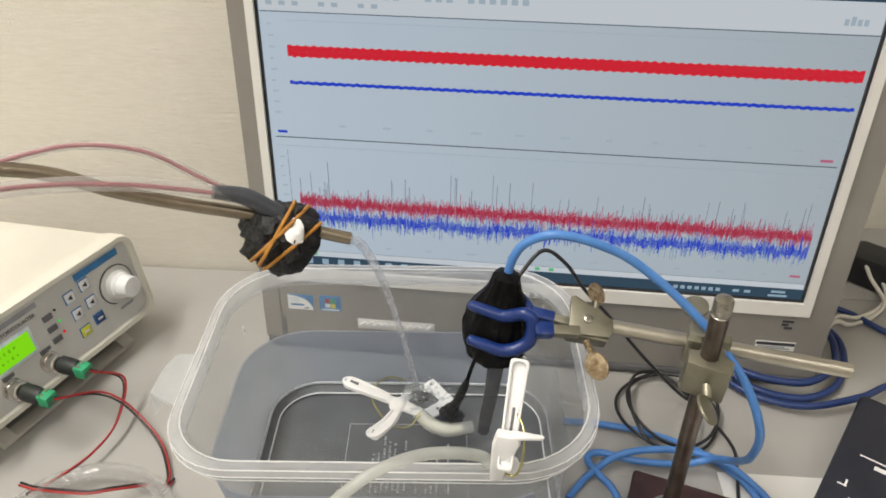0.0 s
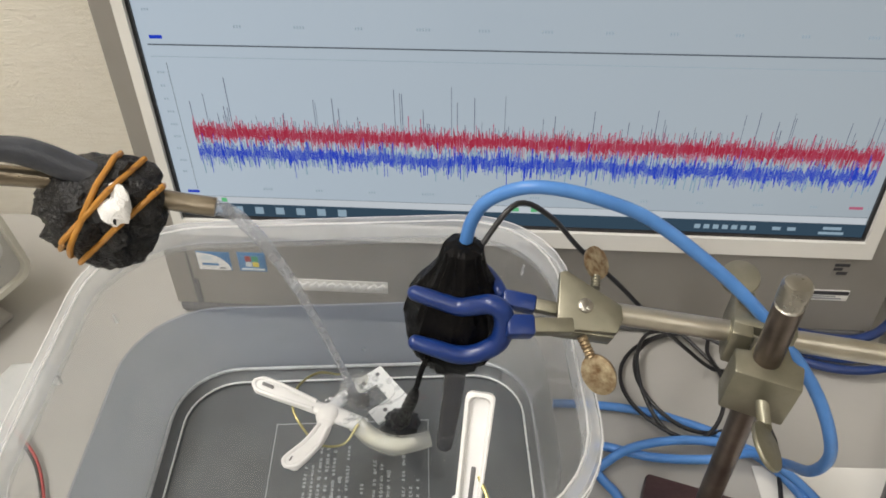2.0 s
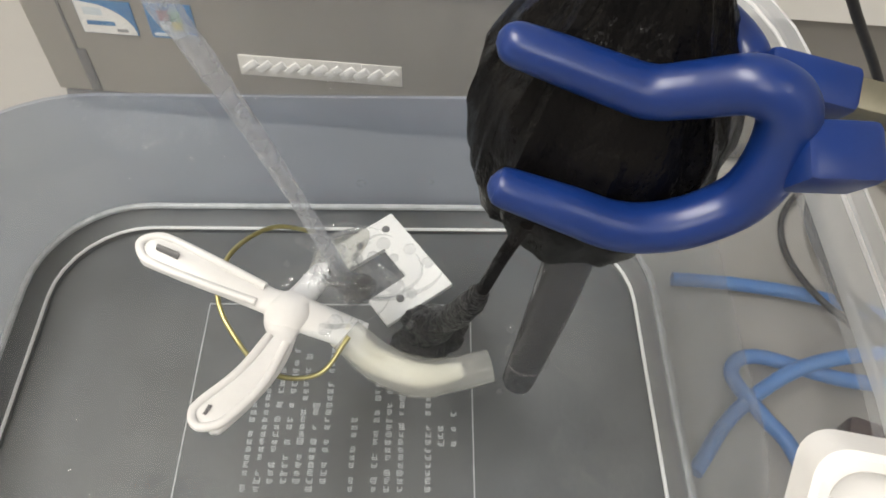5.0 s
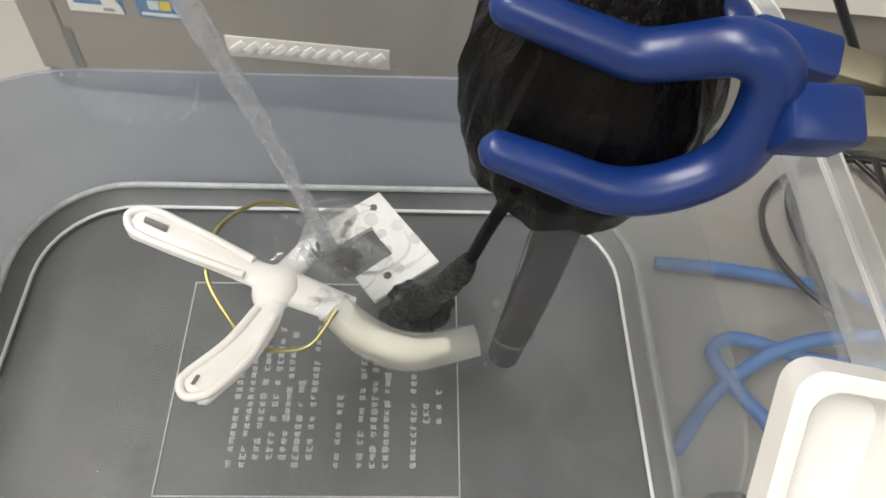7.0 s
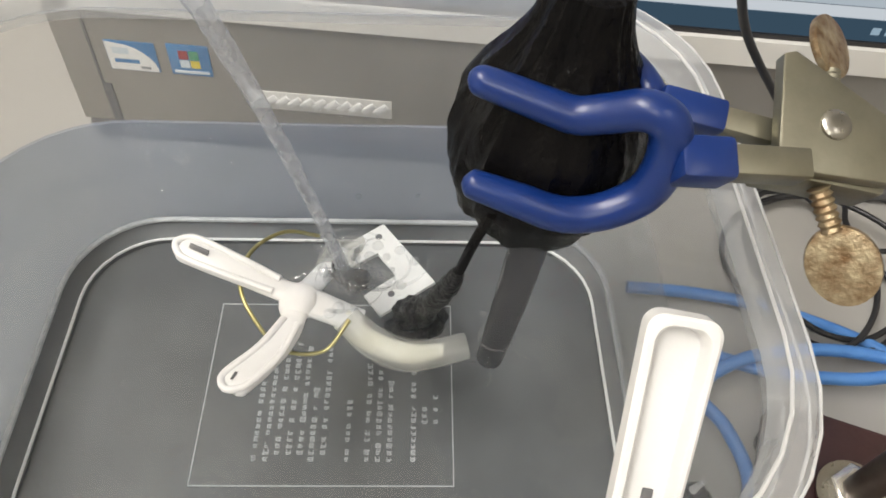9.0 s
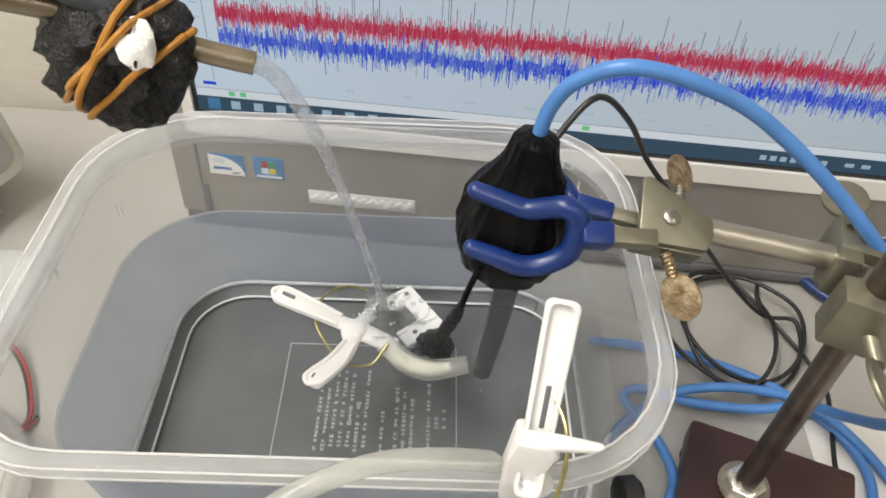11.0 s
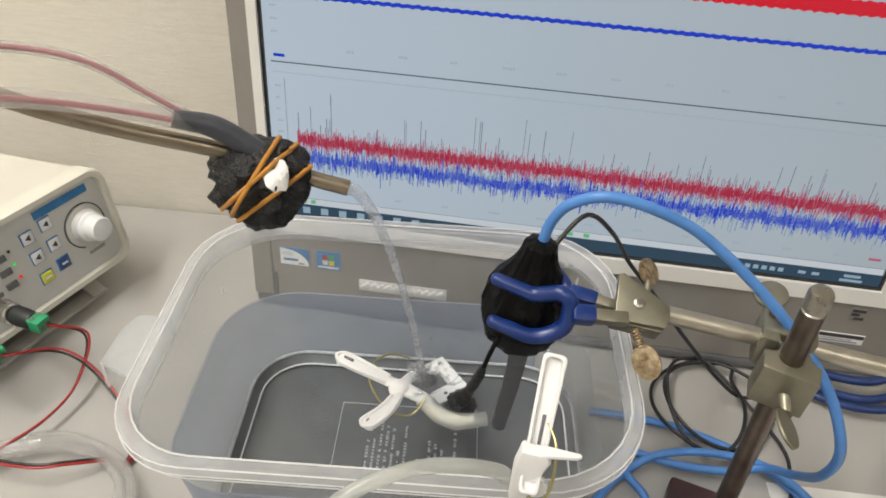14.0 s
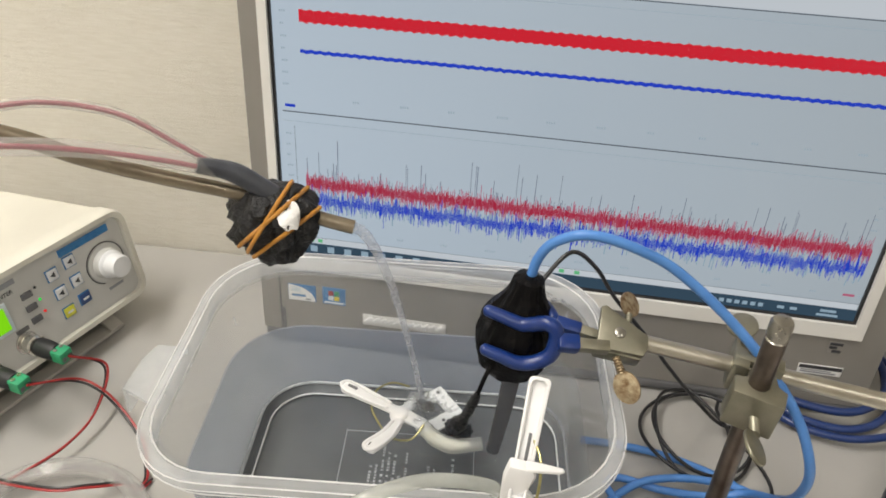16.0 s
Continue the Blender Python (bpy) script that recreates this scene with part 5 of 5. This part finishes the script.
for name, x, z, w, h, mt in (("key", -0.0570, 0.0605, 0.0085, 0.0085, KEY_WHITE), ("key", -0.0730, 0.0580, 0.0085, 0.0085, KEY_WHITE), ("key", -0.0570, 0.0435, 0.0085, 0.0085, KEY_WHITE), ("key", -0.0720, 0.0415, 0.0085, 0.0085, KEY_WHITE), ("blue_key", -0.0560, 0.0265, 0.0090, 0.0085, KEY_BLUE), ("yellow_key", -0.0715, 0.0240, 0.0090, 0.0080, KEY_YELLOW)):
    edge = on_panel("key_border", x, z, w + 0.0016, h + 0.0016, 0.0006, STICK_BLUE, "", 0.0003)
    part(name, box(w, 0.0016, h, (x, 0.0002, z), 0.0006), mt, panel)
    if mt is KEY_WHITE:
        part("arrow", disc(0.0026, 0.0004, (x, -0.0008, z), outward @ Matrix.Rotation(radians(90 if z > 0.059 else 210), 4, "Z"), 3), INK, panel, "black arrow")
    else:
        on_panel("key_caption", x, z, w * 0.55, 0.0016, 0.0022, KEY_WHITE, "", 0)
for z, lamp_mat in ((0.0545, DARK_GAP), (0.0440, GREEN_LED), (0.0335, RED_LED)):
    on_panel("small_key", -0.0965, z, 0.0085, 0.0048, 0.0018, SHADOW_GREY)
    part("indicator", lathe([(0.0011, 0), (0.0010, 0.0008), (0.0004, 0.0012)], (-0.0885, 0.0012, z + 0.002), outward, 12), lamp_mat, panel, "tiny indicator lamp")
lcd = part("display_frame", box(0.080, 0.0016, 0.0235, (-0.1530, 0.0005, 0.0470), 0.0005), STICK_PALE, panel, "pale display surround")
part("display", box(0.074, 0.0008, 0.0175, (-0.1530, -0.0006, 0.0470)), LCD_GREEN, panel, "lit green display", smooth=False)
bm = bmesh.new()
for row in (0.0505, 0.0438):
    for k in range(16):
        if brnd.random() < 0.7:
            box(0.0022 * brnd.uniform(0.4, 1), 0.0002, 0.0034 * brnd.uniform(0.4, 1), (-0.1850 + 0.0042 * k, -0.0011, row), bm=bm)
tagged(part("display_characters", bm, LCD_DARK, panel, "unreadable dark characters", smooth=False), "", "", "", "stuff")

letters = bpy.data.curves.new("panel_title", "FONT")
letters.body, letters.size, letters.extrude = "GENERATOR/COUNTER", 0.0044, 0.0001
letters.align_x = "RIGHT"
holder = bpy.data.objects.new("panel_title", letters)
scene.collection.objects.link(holder)
bpy.context.view_layer.update()
text_mesh = bpy.data.meshes.new_from_object(holder.evaluated_get(bpy.context.evaluated_depsgraph_get()))
bpy.data.objects.remove(holder)
text_mesh.transform(Matrix.Translation((-0.1040, 0.0009, 0.0615)) @ Matrix.Rotation(radians(90), 4, "X"))
text_mesh.materials.clear()
text_mesh.materials.append(INK)
title = new("panel_title", text_mesh)
title.parent = panel
for k, x in enumerate((-0.1100, -0.1440, -0.1780)):
    on_panel("socket_caption", x + 0.001, 0.0315, 0.0100, 0.0034, 0.0004, SHADOW_GREY, "", 0)
    jack = part("socket", lathe([(0.0085, 0), (0.0085, 0.0015), (0.0062, 0.0020), (0.0058, 0.0045), (0.0074, 0.0050), (0.0076, 0.0120), (0.0060, 0.0130), (0.0048, 0.0130)], (x, 0.0012, 0.0215), outward, 24), NICKEL, panel, "bright bayonet socket")
foot_m = Matrix.Translation((-0.2710, 0.5630, 0)) @ Matrix.Rotation(radians(69.5), 4, "Z")
for x in (-0.034, -0.160):
    bm = box(0.012, 0.062, 0.003, (x, 0.036, 0.0165), 0.0006, turn=Matrix.Rotation(radians(25), 4, "X"))
    bm.transform(foot_m)
    part("foot_arm", bm, STAND_GREY, gen, world=True)
bm = box(0.140, 0.013, 0.0035, (-0.097, 0.0140, 0.0022), 0.0008)
bm.transform(foot_m)
part("foot_bar", bm, STAND_GREY, gen, "grey tilt foot under the front", world=True)
# dark grey backing that fills the gap below the case
part("dark_under_plate", box(0.180, 0.003, 0.024, (-0.1025, 0.040, -0.0120), 0.0006), SHADOW_GREY, gen)

for k, x in enumerate((-0.1100, -0.1440)):
    base = GENM @ Vector((x, -0.0125, 0.0215))
    d = (GENM.to_3x3() @ Vector((0.10, -1.0, -0.14))).normalized()
    am = frame_of(base, d, (0, 0, 1))
    ad = thing("terminal_adapter", am, "black adapter with a green screw terminal on the socket", "adapter", "terminal adapters")
    part("barrel", lathe([(0.0050, 0), (0.0068, 0.0012), (0.0070, 0.0080), (0.0064, 0.0150), (0.0058, 0.0172)], (0, 0, 0), Matrix.Rotation(radians(90), 4, "Y"), 20), DARK_GAP, ad)
    part("terminal", box(0.0100, 0.0105, 0.0095, (0.0218, 0, 0), 0.0008), GREEN_BLOCK, ad, "green terminal block")
    for s in (-1, 1):
        part("screw", disc(0.0017, 0.0008, (0.0200, s * 0.0026, 0.0049), seg=12), NICKEL, ad)
        part("wire_hole", box(0.0006, 0.0030, 0.0034, (0.0269, s * 0.0026, -0.0012)), SHADOW_GREY, ad, smooth=False)

end_a = GENM @ Vector((-0.1070, -0.0400, 0.0180))
end_b = GENM @ Vector((-0.1410, -0.0400, 0.0180))
for name, colour, off, end, line, label in (
    ("red_wire", RED_WIRE, 0.0, end_a, [(-0.2587, 0.4645, 0.030), (-0.2540, 0.4334, 0.016), (-0.2600, 0.4059, 0.012), (-0.2737, 0.3810, 0.012), (-0.2900, 0.3650, 0.010)], "thin red wire curving down from a terminal"),
    ("black_wire", BLACK_CABLE, 0.0016, end_a, [(-0.2600, 0.4630, 0.029), (-0.2550, 0.4325, 0.0145), (-0.2612, 0.4045, 0.011), (-0.2750, 0.3800, 0.011), (-0.2920, 0.3640, 0.010)], "thin black wire curving down from a terminal"),
    ("red_wire", RED_WIRE, 0.0, end_b, [(-0.2720, 0.4440, 0.034), (-0.2560, 0.4460, 0.026), (-0.2393, 0.4399, 0.015), (-0.2163, 0.4217, 0.006), (-0.2000, 0.3950, 0.004), (-0.1990, 0.3830, 0.004)], "thin red wire running towards the tub"),
    ("black_wire", BLACK_CABLE, 0.0016, end_b, [(-0.2730, 0.4425, 0.033), (-0.2570, 0.4445, 0.025), (-0.2405, 0.4385, 0.014), (-0.2178, 0.4205, 0.005), (-0.2015, 0.3940, 0.003), (-0.2005, 0.3830, 0.003)], "thin black wire running towards the tub"),
):
    w = thing(name, Matrix.Translation(line[2]), label, "wire", "generator wires")
    part("strand", sweep([tuple(end + Vector((0, off, 0))), *line], 0.0009, 8, 10), colour, w, world=True)
for name, colour, off, label in (("red_wire", RED_WIRE, 0.0, "thin red wire lying on the table"), ("black_wire", BLACK_CABLE, 0.0022, "thin black wire lying on the table")):
    w = thing(name, pose(-0.23, 0.37, 0), label, "wire", "generator wires")
    part("strand", sweep([(-0.3000, 0.3700 + off, 0.012), (-0.2832, 0.3656 + off, 0.014), (-0.2477, 0.3634 + off, 0.016), (-0.2287, 0.3701 + off, 0.014), (-0.2079, 0.3820 + off, 0.006), (-0.1995, 0.3806 + off, 0.004), (-0.1960, 0.3897 + off, 0.002)], 0.0009, 8, 8), colour, w, world=True)

coil = thing("tubing_coil", pose(-0.245, 0.345, 0), "coil of clear vinyl tubing lying on the table", "tubing")
pts = []
for k in range(4):
    for a in np.linspace(0, 2 * math.pi, 13)[:-1]:
        rx, ry = 0.056 + 0.004 * math.sin(k * 2.1), 0.047 + 0.004 * math.cos(k * 1.7)
        pts.append((-0.246 + rx * math.cos(a) + 0.004 * k, 0.346 + ry * math.sin(a) - 0.002 * k, 0.0042 + 0.0030 * k + 0.001 * math.sin(a * 2)))
part("tubing", sweep(pts, 0.0034, 12, 5), CLEAR_TUBE, coil, world=True)

# ---- table, right of the stand ----
sheet = thing("paper_sheet", pose(0.37, 0.27, 0), "off-white sheet of paper on the table", "paper")
part("sheet", box(0.34, 0.25, 0.0006, (0.01, 0.035, 0.0005), turn=Matrix.Rotation(radians(0), 4, "Z")), BEZEL, sheet, smooth=False)

om = frame_of((0.2640, 0.3930, 0.0), (0.825, -0.565, 0), (0, 0, 1))
scope = thing("usb_oscilloscope", om, "dark navy box oscilloscope with a yellow-ringed socket", "instrument")
part("case", box(0.150, 0.128, 0.022, (0.0745, 0.064, 0.0145), 0.0035), NAVY_BOX, scope)
part("front_plate", box(0.142, 0.002, 0.017, (0.0745, -0.0005, 0.0140), 0.0006), DARK_GAP, scope)
for fx in (0.012, 0.137):
    for fy in (0.012, 0.116):
        part("rubber_foot", disc(0.006, 0.0036, (fx, fy, 0.0018), seg=14), DARK_GAP, scope)
part("socket_ring", lathe([(0.0082, 0), (0.0082, 0.0030), (0.0064, 0.0036)], (0.0200, -0.0010, 0.0130), outward, 24), YELLOW_RING, scope, "yellow socket ring")
part("socket", lathe([(0.0062, 0.0030), (0.0060, 0.0120), (0.0046, 0.0125)], (0.0200, -0.0010, 0.0130), outward, 24), NICKEL, scope)
for x, y, w, h in ((0.0115, 0.022, 0.006, 0.0012), (0.0135, 0.0255, 0.0014, 0.006), (0.0240, 0.0120, 0.012, 0.0014), (0.0270, 0.0145, 0.007, 0.0014), (0.030, 0.052, 0.008, 0.004), (0.041, 0.052, 0.008, 0.004), (0.052, 0.052, 0.008, 0.004), (0.030, 0.0585, 0.030, 0.0012)):
    part("printed_mark", box(w, h, 0.0003, (x, y, 0.0256)), PLATE_WHITE, scope, smooth=False)

for label, line, rad in (
    ("navy blue cable looped behind the stand", [(0.2250, 0.5700, 0.006), (0.2424, 0.5395, 0.006), (0.2628, 0.5166, 0.006), (0.2982, 0.5091, 0.006), (0.3295, 0.5249, 0.006), (0.3491, 0.5583, 0.006), (0.3545, 0.5895, 0.006), (0.3416, 0.6189, 0.006)], 0.0032),
    ("navy blue cable running to the oscilloscope", [(0.2300, 0.5500, 0.005), (0.2401, 0.5250, 0.006), (0.2630, 0.5040, 0.008), (0.2976, 0.4960, 0.010), (0.3423, 0.5076, 0.012), (0.3717, 0.5252, 0.010), (0.42, 0.55, 0.006)], 0.0030),
    ("navy blue cable in a loop beside the computer", [(0.2350, 0.5600, 0.014), (0.2520, 0.5300, 0.014), (0.2950, 0.5180, 0.015), (0.3280, 0.5360, 0.015), (0.3420, 0.5700, 0.015), (0.3400, 0.6050, 0.014)], 0.0032),
):
    c = thing("navy_cable", Matrix.Translation((line[2][0], line[2][1], 0)), label, "cable", "navy cables")
    part("cable", sweep(line, rad, 12, 10), NAVY_CABLE, c, world=True)
c = thing("dark_cable", pose(0.38, 0.63, 0), "thin dark cable on the table behind the computer", "cable")
part("cable", sweep([(0.3350, 0.6600, 0.004), (0.3553, 0.6473, 0.004), (0.3822, 0.6316, 0.004), (0.4073, 0.6039, 0.004), (0.46, 0.56, 0.004)], 0.0030, 10), NAVY_CABLE, c, world=True)
c = thing("white_cable", pose(0.40, 0.63, 0), "thin ivory cable tangled beside the plug", "cable")
part("cable", sweep([(0.3440, 0.5991, 0.010), (0.3600, 0.6080, 0.012), (0.3756, 0.6139, 0.004), (0.4027, 0.6288, 0.004), (0.4180, 0.6450, 0.010), (0.4120, 0.6700, 0.020), (0.4100, 0.6900, 0.030)], 0.0020, 10), WHITE_CABLE, c, world=True)
part("cable", sweep([(0.3440, 0.5930, 0.008), (0.3620, 0.6150, 0.012), (0.3850, 0.6230, 0.006), (0.4120, 0.6400, 0.006), (0.4260, 0.6600, 0.010), (0.4230, 0.6900, 0.022)], 0.0020, 10), WHITE_CABLE, c, world=True)
am = frame_of((0.4250, 0.6950, 0.0), (0.72, -0.55, 0), (0, 0, 1))
plug = thing("power_adapter", am, "black power adapter lying behind the computer", "adapter")
part("body", box(0.085, 0.040, 0.034, (0.020, 0.0, 0.0172), 0.006), DARK_GAP, plug)
part("neck", lathe([(0.011, 0), (0.0105, 0.010), (0.007, 0.024), (0.004, 0.030)], (-0.022, 0, 0.019), Matrix.Rotation(radians(-90), 4, "Y"), 18), DARK_GAP, plug)
part("lead", sweep([(0.060, 0, 0.017), (0.085, -0.01, 0.010), (0.12, -0.03, 0.004), (0.17, -0.04, 0.004)], 0.004, 10), DARK_GAP, plug)
